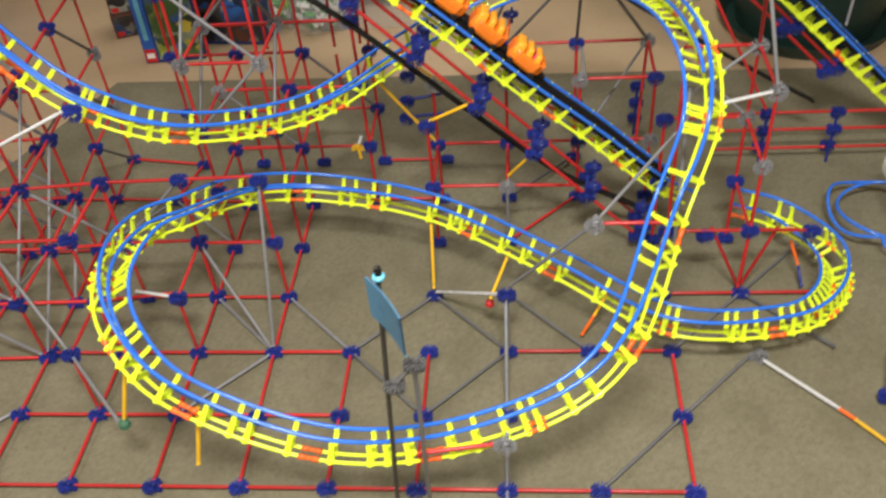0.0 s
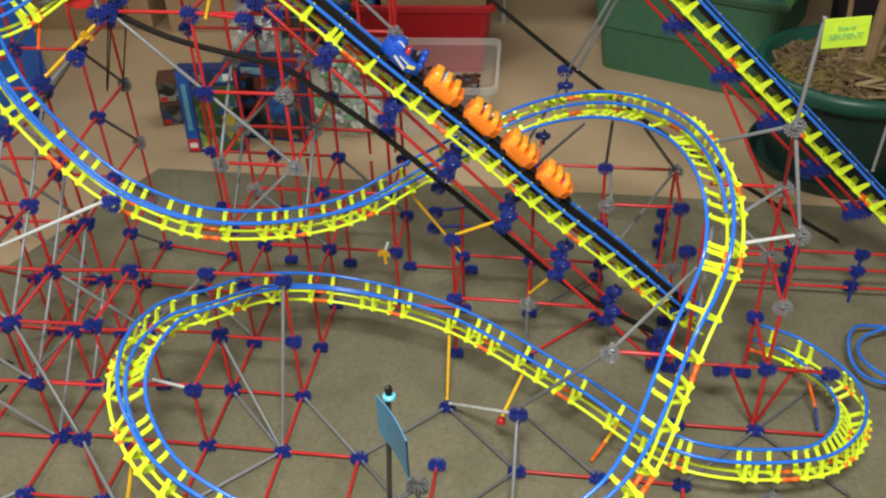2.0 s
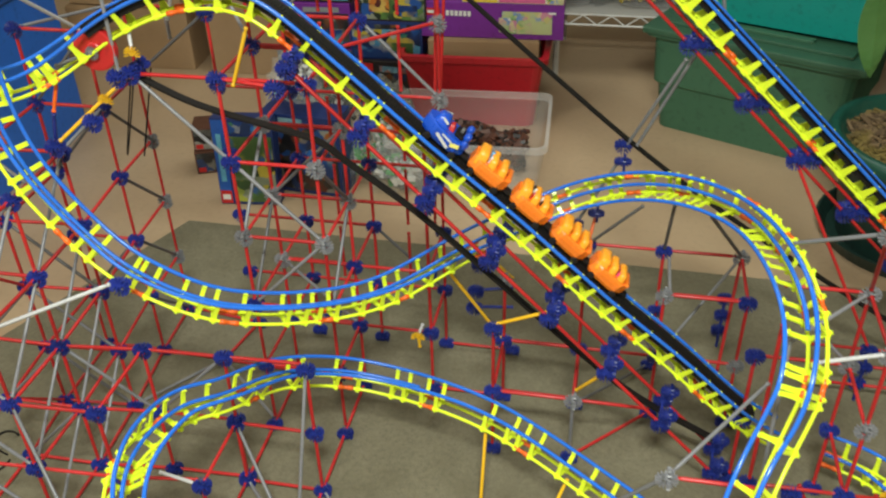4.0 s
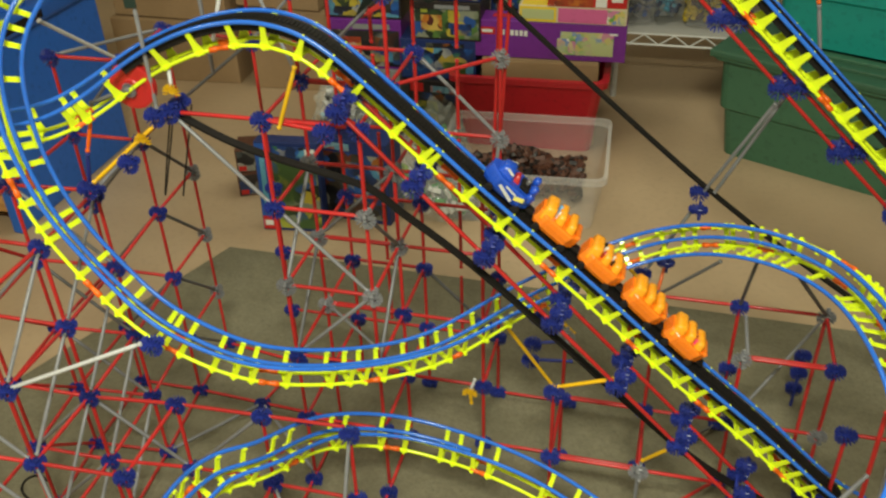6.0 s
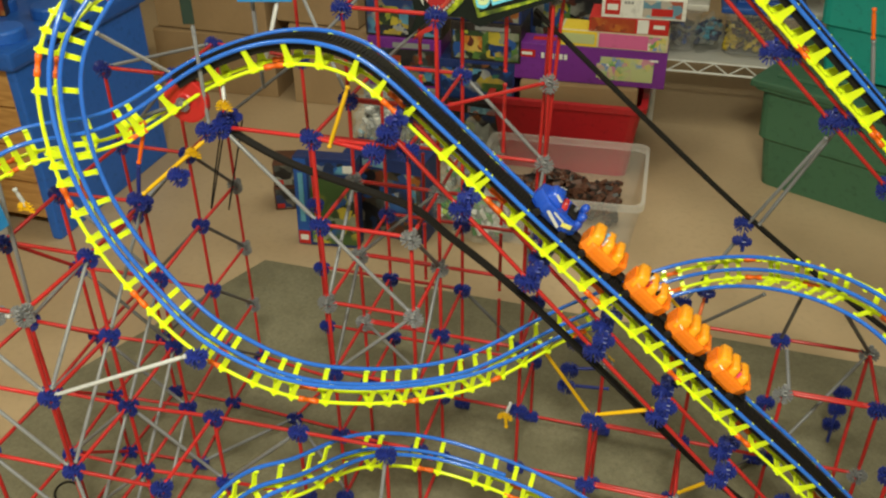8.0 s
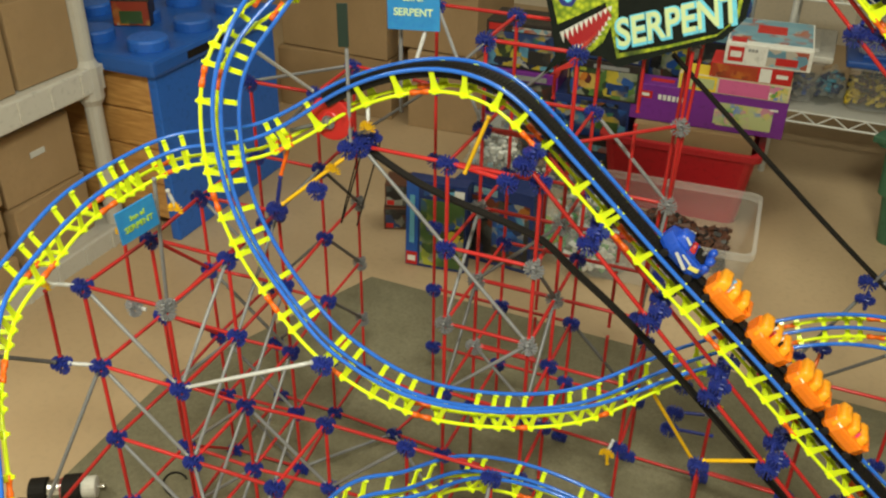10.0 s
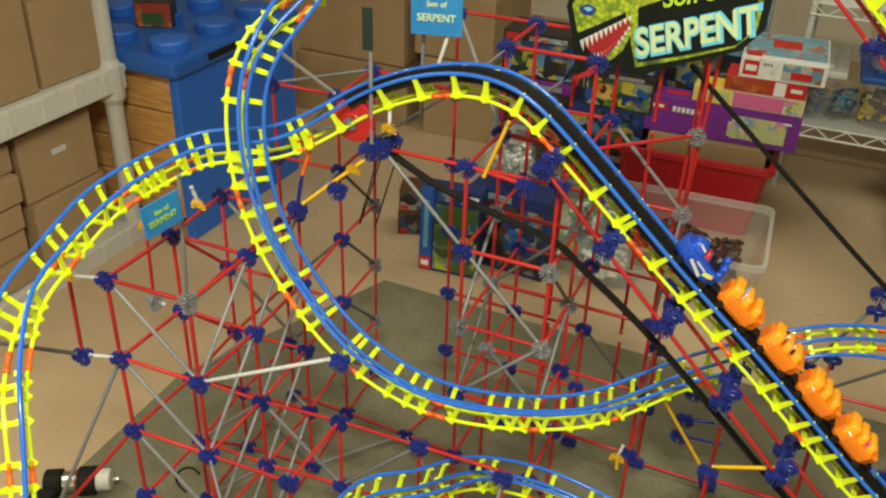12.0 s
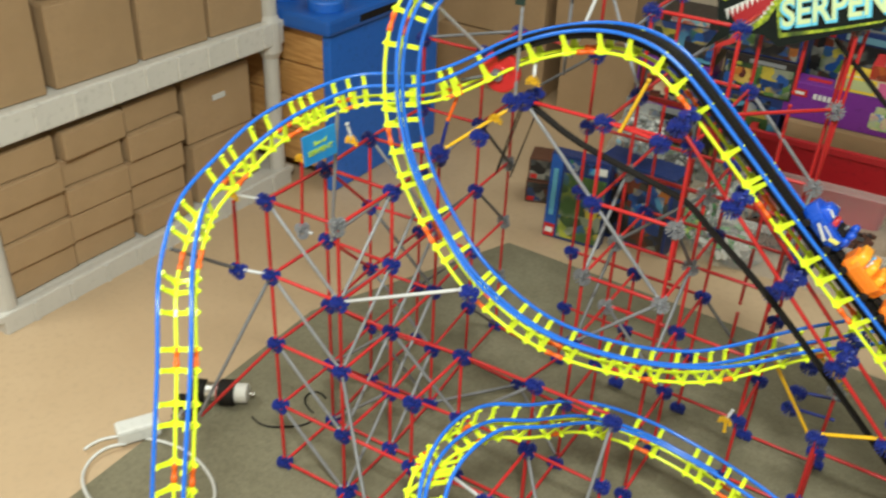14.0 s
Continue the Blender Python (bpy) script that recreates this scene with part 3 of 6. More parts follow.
    for z in (0.145, 0.10, 0.05):
        f.line("red", (0.60, 2.12, z), (0.72, 2.12, z), (0.87, 2.12, z), (1.02, 2.12, z))
    f.rod("red", near[5], (0.72, 2.12, 0.145))
    f.rod("grey", (0.201, 2.18, 0.52), (0.298, 2.13, 0.742), 0.012); f.rod("grey", (0.22, 2.18, 0.52), (0.32, 2.19, 0.735), 0.012)
    f.node((0.201, 2.18, 0.535)); f.node((0.203, 2.175, 0.50), "blue_y"); f.rod("grey", (0.201, 2.18, 0.51), (0.12, 2.17, Z(2) + 0.03))


build_frames()

# ---------------------------------------------------------------- track
HALF, DROP, LOW = 0.025, 0.036, 0.0150


def spline(rows, step=0.006):
    """Smooth path through rows of x, y, z, bank: points, tangents, sides, normals."""
    p = np.array(rows, float)
    p = np.vstack([2 * p[0] - p[1], p, 2 * p[-1] - p[-2]])
    dense = []
    for i in range(1, len(p) - 2):
        a, b, c, d = p[i - 1:i + 3]
        for u in np.linspace(0, 1, 24, endpoint=False):
            dense.append(0.5 * (2 * b + (c - a) * u + (2 * a - 5 * b + 4 * c - d) * u * u + (3 * b - a - 3 * c + d) * u ** 3))
    dense.append(p[-2])
    dense = np.array(dense)
    s = np.concatenate([[0], np.cumsum(np.linalg.norm(np.diff(dense[:, :3], axis=0), axis=1))])
    at = np.arange(0, s[-1], step)
    q = np.stack([np.interp(at, s, dense[:, k]) for k in range(4)], 1)
    k = np.ones(7) / 7
    pad = np.vstack([q[:1].repeat(3, 0), q, q[-1:].repeat(3, 0)])
    q = np.stack([np.convolve(pad[:, c], k, "valid") for c in range(4)], 1)
    pts = [Vector(r[:3]) for r in q]
    tangents = [(pts[min(i + 1, len(pts) - 1)] - pts[max(i - 1, 0)]).normalized() for i in range(len(pts))]
    # the rails' sideways direction is set at each row and turns evenly between rows
    knots, across = [], []
    for i, row in enumerate(rows):
        j = min(int(round(s[min(24 * i, len(s) - 1)] / step)), len(pts) - 1)
        knots.append(j)
        across.append(Matrix.Rotation(radians(-row[3]), 3, tangents[j]) @ tangents[j].cross(Vector((0, 0, 1))).normalized())
    across = np.array(across)
    sides = [Vector([np.interp(i, knots, across[:, c]) for c in range(3)]).normalized() for i in range(len(pts))]
    out = []
    for i, (c, t) in enumerate(zip(pts, tangents)):
        # the twist runs evenly along the flexible rails
        near = range(max(0, i - 12), min(len(pts), i + 13))
        side = sum((sides[k] * (13 - abs(k - i)) for k in near), Vector())
        side = (side - t * side.dot(t)).normalized()
        out.append((c, t, side, side.cross(t).normalized()))
    return out


def tie_mesh(name, widths, cap):
    """A tie: two flat arms flaring from the lower rods up to the rails, joined by a broad cross plate."""
    bm = bmesh.new()
    steps = (0.0, 0.16, 0.34, 0.62, 0.95)
    for s in (-1, 1):
        prev = None
        for u, wide in zip(steps, widths):
            x = s * (LOW + (HALF - 0.001 - LOW) * u)
            z = -DROP + DROP * u
            ring = [bm.verts.new((x + s * dx, w, z)) for dx, w in ((-0.0013, -wide), (0.0013, -wide), (0.0013, wide), (-0.0013, wide))]
            if prev:
                for k in range(4):
                    bm.faces.new((prev[k], prev[(k + 1) % 4], ring[(k + 1) % 4], ring[k]))
            else:
                bm.faces.new(ring[::-1])
            prev = ring
        bm.faces.new(prev)
        box(bm, 0.006, 0.0046, 0.0042, s * (LOW + 0.005), 0, -DROP - 0.0021)
        turned(bm, [(0.0044, -0.0055), (0.0044, 0.0055)], 8, Matrix.Translation((s * LOW, 0, -DROP)) @ Matrix.Rotation(math.pi / 2, 4, "X"))
        if cap:
            box(bm, 0.0028, 0.0028, 0.0022, s * HALF, 0, 0.0026)
        else:
            box(bm, 0.0050, 2 * widths[-1], 0.0022, s * (HALF - 0.0048), 0, -0.0022)
    box(bm, 2 * LOW + 0.010, 1.5 * widths[1], 0.0036, 0, 0, -DROP - 0.002)
    bmesh.ops.recalc_face_normals(bm, faces=bm.faces)
    return finish(bm, name, LIME)


def joint_mesh():
    bm = bmesh.new()
    turned(bm, [(0.003, -0.016), (0.0046, -0.015), (0.0046, -0.006), (0.0036, -0.005), (0.0036, 0.005), (0.0046, 0.006), (0.0046, 0.015), (0.003, 0.016)], 8, Matrix.Rotation(math.pi / 2, 4, "X"))
    return finish(bm, "joint", ORANGE, True)


TIE = tie_mesh("slim_tie", (0.0058, 0.0048, 0.0039, 0.0037, 0.0037), False)
FIN_TIE = tie_mesh("fin_tie", (0.0078, 0.0062, 0.0045, 0.0037, 0.0034), True)
WIDE_TIE = tie_mesh("wide_fin_tie", (0.0088, 0.0072, 0.0052, 0.0040, 0.0038), False)
BACK_TIE = tie_mesh("pennant_tie", (0.0125, 0.0098, 0.0066, 0.0054, 0.0036), True)
JOINT = joint_mesh()
# where the ties are clipped on, along each track, in metres from its start
DROP_TIES = (0.042, 0.084, 0.138, 0.168, 0.234, 0.264, 0.288, 0.312, 0.36, 0.438, 0.456, 0.48, 0.522, 0.558, 0.576, 0.636, 0.684, 0.708, 0.768, 0.78, 0.804, 0.852, 0.882, 0.906, 0.954, 1.02, 1.05, 1.074, 1.104, 1.152, 1.188, 1.218, 1.248, 1.296, 1.35, 1.398, 1.446, 1.488, 1.536)
HUMP_TIES = (1.59, 1.614, 1.65, 1.68, 1.698, 1.752, 1.764, 1.8, 1.818, 1.842, 1.866, 1.884, 1.932, 1.998, 2.016, 2.028, 2.058, 2.088, 2.124, 2.172, 2.226, 2.256, 2.286, 2.34, 2.352, 2.376, 2.388, 2.454, 2.52, 2.568, 2.592, 2.64, 2.712, 2.748, 2.808, 2.844, 2.892, 2.91, 2.94, 2.982, 3.018, 3.078, 3.108, 3.132, 3.186, 3.246, 3.306, 3.33, 3.372)
OVAL_TIES = (3.438, 3.48, 3.504, 3.534, 3.552, 3.606, 3.642, 3.66, 3.672, 3.696, 3.744, 3.774, 3.804, 3.834, 3.876, 3.948, 3.99, 4.074, 4.098, 4.158, 4.2, 4.266, 4.29, 4.326, 4.356)
TAIL_TIES = (4.458, 4.506, 4.53, 4.56, 4.62, 4.668, 4.71, 4.746, 4.83, 4.902, 4.956, 4.974, 5.064, 5.082, 5.118, 5.166, 5.19, 5.214, 5.238, 5.256, 5.274, 5.292, 5.31, 5.328, 5.346, 5.37, 5.418, 5.436, 5.52, 5.544, 5.592)
LIFT_TIES = (0.06, 0.09, 0.132, 0.168, 0.198, 0.234, 0.282, 0.342, 0.384, 0.42, 0.468, 0.504, 0.534, 0.576, 0.612, 0.678, 0.72, 0.762, 0.798, 0.864, 0.936, 0.948, 1.002, 1.08, 1.134, 1.182, 1.242, 1.296, 1.362, 1.428, 1.524, 1.578, 1.596, 1.644, 1.728, 1.752, 1.776, 1.818, 1.836, 1.854, 1.902, 1.938, 1.992, 2.016, 2.052, 2.124, 2.148, 2.172, 2.244, 2.268, 2.304, 2.358, 2.388, 2.436, 2.466, 2.526, 2.568, 2.628, 2.67)
BACK_TIES = tuple(0.05 + 0.055 * i + 0.006 * (i % 3) for i in range(16)) + tuple(0.95 + 0.042 * i + 0.004 * (i % 2) for i in range(13))


def track(name, label, rows, chain=None, middle=(), fins=(0, 0), wide=(0, 0), ties=()):
    """Rails, lower rods with joints, and ties along a path."""
    root = thing(name, label, "toy track", group="coaster tracks")
    path = spline(rows)
    for s in (-1, 1):
        bm = bmesh.new()
        sweep(bm, [c + side * s * HALF + up * 0.001 for c, t, side, up in path], 0.0034)
        part("rail", bm, RAIL, root, "blue flexible plastic rail", smooth=True)
        bm = bmesh.new()
        sweep(bm, [c + side * s * LOW - up * DROP for c, t, side, up in path], 0.0030)
        part("lower_rod", bm, LIME, root, "lime flexible plastic rod", smooth=True)
    for a, b in middle:
        n = len(path)
        bm = bmesh.new()
        sweep(bm, [c - up * 0.012 - side * 0.002 for c, t, side, up in path[int(a * n):int(b * n)]], 0.0034)
        part("guide_rail", bm, RAIL, root, "blue flexible plastic guide rail", smooth=True)
    for k, s in enumerate(ties):
        c, t, side, up = path[min(int(round(s / 0.006)), len(path) - 1)]
        m = Matrix((side, t, up)).transposed().to_4x4()
        mesh = BACK_TIE if fins[1] == 3.0 else WIDE_TIE if wide[0] < s < wide[1] else FIN_TIE if fins[0] < s < fins[1] else TIE
        part("tie", mesh, parent=root, at=Matrix.Translation(c) @ m)
        if k % 4 == 3:
            nxt = ties[k + 1] if k + 1 < len(ties) else s + 0.04
            c, t, side, up = path[min(int((s + nxt) / 0.012), len(path) - 1)]
            m = Matrix((side, t, up)).transposed().to_4x4()
            for q in (-1, 1):
                part("joint", JOINT, parent=root, at=Matrix.Translation(c + side * q * LOW - up * DROP) @ m)
    if chain:
        n = len(path)
        run = path[int(chain[0] * n):int(chain[1] * n)]
        bm = bmesh.new()
        sweep(bm, [c - up * 0.0065 for c, t, side, up in run], 0, flat=(0.0160, 0.0078, [side for c, t, side, up in run]))
        for c, t, side, up in run:
            m = Matrix.Translation(c + up * 0.002) @ Matrix((side, t, up)).transposed().to_4x4()
            box(bm, 0.018, 0.003, 0.0014, turn=m)
        part("chain", bm, BLACK, root, "black rubber lift chain")
    return root, path


LOOP_ROWS = [
    (-0.612, 1.899, 1.134, 34.5), (-0.675, 1.812, 1.049, 23.3), (-0.721, 1.725, 0.953, 92.9), (-0.728, 1.683, 0.857, 58.8), (-0.698, 1.665, 0.724, 13.8), (-0.624, 1.656, 0.611, 11.1),
    (-0.525, 1.651, 0.523, -2.3), (-0.389, 1.693, 0.451, 1.7), (-0.215, 1.828, 0.398, 5.1), (-0.053, 2.012, 0.405, -17), (0.134, 2.101, 0.463, -57.8), (0.279, 2.034, 0.529, -76.6),
    (0.397, 1.92, 0.552, -72.6), (0.446, 1.701, 0.575, -51.2), (0.447, 1.569, 0.516, -41.2), (0.402, 1.499, 0.403, -33.4), (0.303, 1.288, 0.307, -42.7), (0.133, 1.209, 0.249, -33.4),
    (-0.089, 1.192, 0.227, -31.6), (-0.31, 1.226, 0.299, -39.4), (-0.41, 1.299, 0.355, -44.9), (-0.454, 1.405, 0.375, -46.9), (-0.455, 1.536, 0.353, -18), (-0.406, 1.614, 0.328, -9.1),
]
TAIL_ROWS = [
    (-0.349, 1.757, 0.259, -7.4), (-0.209, 1.816, 0.214, 7), (0.011, 1.777, 0.191, 18.4), (0.251, 1.654, 0.15, 20.9), (0.44, 1.528, 0.131, 17.3), (0.64, 1.538, 0.121, 24.5),
    (0.726, 1.598, 0.12, 30), (0.758, 1.69, 0.115, 28), (0.736, 1.768, 0.11, 16), (0.682, 1.844, 0.105, 5), (0.609, 1.88, 0.105, 0),
]
LIFT_ROWS = [
    (0.53, 1.875, 0.135, 0), (0.45, 1.86, 0.195, 0), (0.33, 1.86, 0.305, 0), (0.2, 1.86, 0.415, 0), (0.05, 1.86, 0.553, 0), (-0.1, 1.86, 0.682, 0),
    (-0.23, 1.86, 0.8, 0), (-0.335, 1.86, 0.89, 0), (-0.4, 1.86, 0.918, 0), (-0.47, 1.86, 0.92, 0), (-0.55, 1.857, 0.9, 0), (-0.634, 1.844, 0.862, 0),
    (-0.701, 1.799, 0.818, -1.8),
]
DESCENT_ROWS = [
    (-0.755, 1.762, 0.795, 3.5), (-0.85, 1.707, 0.785, 3.4), (-0.899, 1.614, 0.761, 0.2), (-0.91, 1.54, 0.746, -0.4), (-0.9, 1.446, 0.725, -14.2), (-0.883, 1.354, 0.699, -15.1),
    (-0.845, 1.281, 0.655, -14.1), (-0.813, 1.24, 0.623, -12.7), (-0.774, 1.191, 0.546, -14.4), (-0.738, 1.136, 0.451, -14.8), (-0.722, 1.105, 0.375, -15), (-0.71, 1.085, 0.29, -15),
    (-0.7, 1.07, 0.2, -15),
]
track("coaster_loop_track", "blue railed toy coaster track winding through the frame", LOOP_ROWS + TAIL_ROWS, middle=((0.0, 0.407), (0.585, 0.767)), ties=DROP_TIES + HUMP_TIES + OVAL_TIES + TAIL_TIES)
LIFT, LIFT_PATH = track("coaster_lift_track", "straight steep toy coaster lift with black chain and crest", LIFT_ROWS + DESCENT_ROWS, chain=(0.03, 0.545), fins=(0.0, 1.2), wide=(1.2, 1.66), ties=LIFT_TIES)
BACK_ROWS = [(1.05, 2.16, 0.125, 0), (0.837, 2.16, 0.33, 0), (0.5, 2.16, 0.653, 0), (0.2, 2.16, 0.94, 0), (0.0, 2.16, 1.13, 0)]
track("coaster_back_track", "second steep toy coaster lift behind the hump", BACK_ROWS, chain=(0.0, 1.0), fins=(0.0, 3.0), ties=BACK_TIES)


# ---------------------------------------------------------------- chain returns
def hanging_chain(rows, label):
    bm = bmesh.new()
    pts = [p for p, t, side, up in spline([(*r, 0) for r in rows], 0.008)]
    sweep(bm, pts, 0, flat=(0.0075, 0.0022, [Vector((0, 1, 0))] * len(pts)))
    ob = part("return_chain", bm, BLACK)
    bm = bmesh.new()
    for p, q in zip(pts, pts[1:]):
        box(bm, 0.011, 0.003, 0.003, turn=between(p, q) @ Matrix.Translation((0, 0, 0.001)))
    part("chain_ribs", bm, BLACK, ob)
    return tagged(ob, label, "toy chain", "return chains")


hanging_chain([(-0.60, 1.86, 0.765), (-0.49, 1.86, 0.715), (-0.30, 1.86, 0.668), (-0.256, 1.86, 0.636), (-0.114, 1.86, 0.527), (0.143, 1.86, 0.288), (0.262, 1.86, 0.188), (0.42, 1.87, 0.09)], "black rubber chain hanging loose under the lift truss")
hanging_chain([(-0.19, 2.18, 0.885), (0.04, 2.18, 0.685), (0.24, 2.18, 0.52), (0.45, 2.18, 0.37), (0.68, 2.18, 0.225), (0.84, 2.18, 0.13)], "black rubber chain hanging under the back lift")


# ---------------------------------------------------------------- crest wheel
def drive_wheel():
    root = thing("drive_wheel", "glossy red drive wheel beside the crest of the lift", "toy wheel", (-0.642, 1.838, 0.815))
    m = Matrix.Rotation(math.pi / 2, 4, "X")
    bm = bmesh.new()
    turned(bm, [(0.033, -0.006), (0.036, -0.005), (0.036, 0.005), (0.033, 0.006), (0.012, 0.006), (0.010, 0.008)], 28, m)
    part("disc", bm, RED, root)
    bm = bmesh.new()
    turned(bm, [(0.004, -0.02), (0.004, 0.02)], 8, m)
    part("axle", bm, GREY, root, "grey ribbed axle")
    bm = bmesh.new()
    fork_ring(bm, Matrix.Translation((0, -0.012, 0)) @ m @ Matrix.Scale(0.6, 4))
    part("hub", bm, GREY, root)
    rod(root, "dark", (0.0, -0.018, 0.0), (-0.062, -0.03, -0.022), 0.002)


drive_wheel()


# ---------------------------------------------------------------- train
def car_body(bm, front, mat=0):
    """Moulded car tub: an eight-sided outline swept up in steps, with a raked nose on the lead car."""
    L, W = 0.038, 0.0205
    nose = 1.18 if front else 1.0
    plan = [(-W * 0.55, -L), (W * 0.55, -L), (W, -L * 0.62), (W, L * 0.6), (W * (0.3 if front else 0.6), L * nose), (-W * (0.3 if front else 0.6), L * nose), (-W, L * 0.6), (-W, -L * 0.62)]
    rings = []
    for z, k in ((0.0, 0.70), (0.006, 0.92), (0.015, 1.03), (0.021, 1.05), (0.023, 0.99)):
        rings.append([bm.verts.new((x * k, y * (0.9 if z < 0.004 else 1.0), z)) for x, y in plan])
    for a, b in zip(rings, rings[1:]):
        for i in range(8):
            bm.faces.new((a[i], a[(i + 1) % 8], b[(i + 1) % 8], b[i]))
    bm.faces.new(rings[0][::-1])
    bm.faces.new(rings[-1])


def seat_lobe(y, z, tall, deep, lean, wide=0.037):
    """A padded seat back: a rounded block whose top narrows a little."""
    bm = bmesh.new()
    box(bm, wide, deep, tall, 0, y, z, 0.0042, top=(0.86, 0.8), turn=Matrix.Rotation(lean, 4, "X"))
    return bm


def coaster_car(orange=True):
    root = thing("coaster_car", "orange plastic coaster car with moulded seats on the lift" if orange else "blue plastic lead coaster car with printed nose", "toy car", group="train")
    body = CAR_ORANGE if orange else LEAD_BLUE
    bm = bmesh.new()
    car_body(bm, not orange)
    part("hull", bm, body, root)
    if orange:
        part("cowl", seat_lobe(0.023, 0.013, 0.0215, 0.021, -0.22), LIT_ORANGE, root, "bright orange rounded nose cowl", smooth=True)
        part("seat", seat_lobe(0.001, 0.014, 0.0215, 0.0155, -0.28), LIT_ORANGE, root, "bright orange moulded seat", smooth=True)
        part("seat", seat_lobe(-0.020, 0.014, 0.0205, 0.0155, -0.28), LIT_ORANGE, root, "bright orange moulded seat", smooth=True)
        bm = bmesh.new()
        box(bm, 0.0315, 0.008, 0.006, 0, -0.0325, 0.0205, 0.002)
        part("tail_rim", bm, body, root)
    else:
        bm = bmesh.new()
        box(bm, 0.031, 0.034, 0.019, 0, 0.019, 0.016, 0.005, top=(0.6, 0.55), turn=Matrix.Rotation(-0.16, 4, "X"))
        part("cowl", bm, LEAD_BLUE, root, smooth=True)
        bm = bmesh.new()
        box(bm, 0.036, 0.013, 0.014, 0, -0.030, 0.015, 0.004, top=(0.86, 0.7))
        part("seat", bm, LEAD_BLUE, root, smooth=True)
        for s in (-1, 1):
            bm = bmesh.new()
            turned(bm, [(0.003, 0.0), (0.0055, 0.002), (0.0066, 0.006), (0.0055, 0.010), (0.003, 0.012)], 12, Matrix.Translation((s * 0.011, -0.027, 0.027)))
            part("headrest", bm, LEAD_BLUE, root, "round glossy blue headrest", smooth=True)
            bm = bmesh.new()
            box(bm, 0.0012, 0.030, 0.0040, s * 0.0212, 0.004, 0.0085, turn=Matrix.Rotation(0.26, 4, "X"))
            box(bm, 0.0012, 0.020, 0.0024, s * 0.0217, 0.000, 0.0165, turn=Matrix.Rotation(0.10, 4, "X"))
            part("sticker", bm, WHITE, root, "white printed flash")
            bm = bmesh.new()
            box(bm, 0.0012, 0.015, 0.0060, s * 0.0214, -0.0190, 0.0130, turn=Matrix.Rotation(-0.35, 4, "X"))
            part("sticker", bm, SIGN_YELLOW, root, "pale yellow printed flash")
            bm = bmesh.new()
            box(bm, 0.0012, 0.013, 0.0030, s * 0.0125, 0.018, 0.0300, turn=Matrix.Rotation(0.5 * s, 4, "Z"))
            part("sticker", bm, WHITE, root, "white printed flash")
        bm = bmesh.new()
        box(bm, 0.020, 0.013, 0.010, 0, 0.0005, 0.0215, 0.003, top=(0.55, 0.5), turn=Matrix.Rotation(-0.3, 4, "X"))
        part("intake", bm, RED, root, "bright red moulded wedge")
        bm = bmesh.new()
        box(bm, 0.024, 0.016, 0.006, 0, -0.0155, 0.0215, 0.002)
        part("cockpit", bm, BLACK, root, "dark seat well")
    for s in (-1, 1):
        for y in (-0.026, 0.026):
            bm = bmesh.new()
            turned(bm, [(0.006, -0.003), (0.0075, -0.002), (0.0075, 0.002), (0.006, 0.003)], 12, Matrix.Translation((s * 0.0175, y, 0.0)) @ Matrix.Scale(0.85, 4) @ Matrix.Rotation(math.pi / 2, 4, "Y"))
            part("wheel", bm, BLACK, root, "black plastic wheel")
    bm = bmesh.new()
    box(bm, 0.012, 0.02, 0.005, 0, -0.045, 0.002, 0.001)
    part("coupling", bm, BLACK, root)
    return root


SIGN_YELLOW = plastic("pale_yellow_print", (0.75, 0.68, 0.16), 0.35, 0.03)
PRINTS_SKY = plastic("sky_figure", (0.10, 0.30, 0.55), 0.4)
PINK = plastic("pink_figure", (0.65, 0.05, 0.16), 0.35)
LEAD_BLUE = plastic("lead_car_blue", (0.012, 0.075, 0.52), 0.25, 0.03)
# car orange made lighter and yellower for the light on cowl and seats
LIT_ORANGE = plastic("lit_orange_plastic", (0.96, 0.38, 0.025), 0.24, 0.04)


def toy_figure(parent_m, color, label):
    """A small moulded figure, kept as a plain shape."""
    bm = bmesh.new()
    box(bm, 0.008, 0.0055, 0.008, 0, 0, 0.004, 0.001, top=(0.75, 0.8))
    turned(bm, [(0.0015, 0.0075), (0.0032, 0.0085), (0.0034, 0.0115), (0.002, 0.0135)], 10)
    return tagged(part("toy_figure", bm, color, at=parent_m), label, "toy figure", "riders")


def build_train():
    start = min(range(len(LIFT_PATH) // 2), key=lambda i: abs(LIFT_PATH[i][0].x + 0.095))
    for k in range(5):
        c, t, side, up = LIFT_PATH[start - k * 15]
        m = Matrix.Translation(c + up * 0.009) @ Matrix((side, t, up)).transposed().to_4x4() @ Matrix.Diagonal((1.18, 0.96, 1.2, 1))
        car = coaster_car(k > 0)
        car.matrix_basis = m
        riders = {0: ((DARK_GREY, 0.002, -0.016, 0.020),), 1: ((PRINTS_SKY, 0.006, 0.012, 0.020), (PALE, -0.006, 0.011, 0.019)),
                  2: ((BIN_RED, -0.007, 0.012, 0.019), (WHITE, 0.003, 0.011, 0.020), (BLACK, 0.011, 0.013, 0.019), (BLACK, -0.005, -0.010, 0.016), (WHITE, 0.006, -0.010, 0.016)),
                  4: ((BIN_RED, 0.008, -0.010, 0.016), (PINK, -0.008, -0.010, 0.016), (BIN_RED, 0.0, -0.011, 0.017))}.get(k, ())
        for color, x, y, z in riders:
            toy_figure(m @ Matrix.Translation((x, y, z)), color, "tiny moulded plastic figure seated in a coaster car")


build_train()


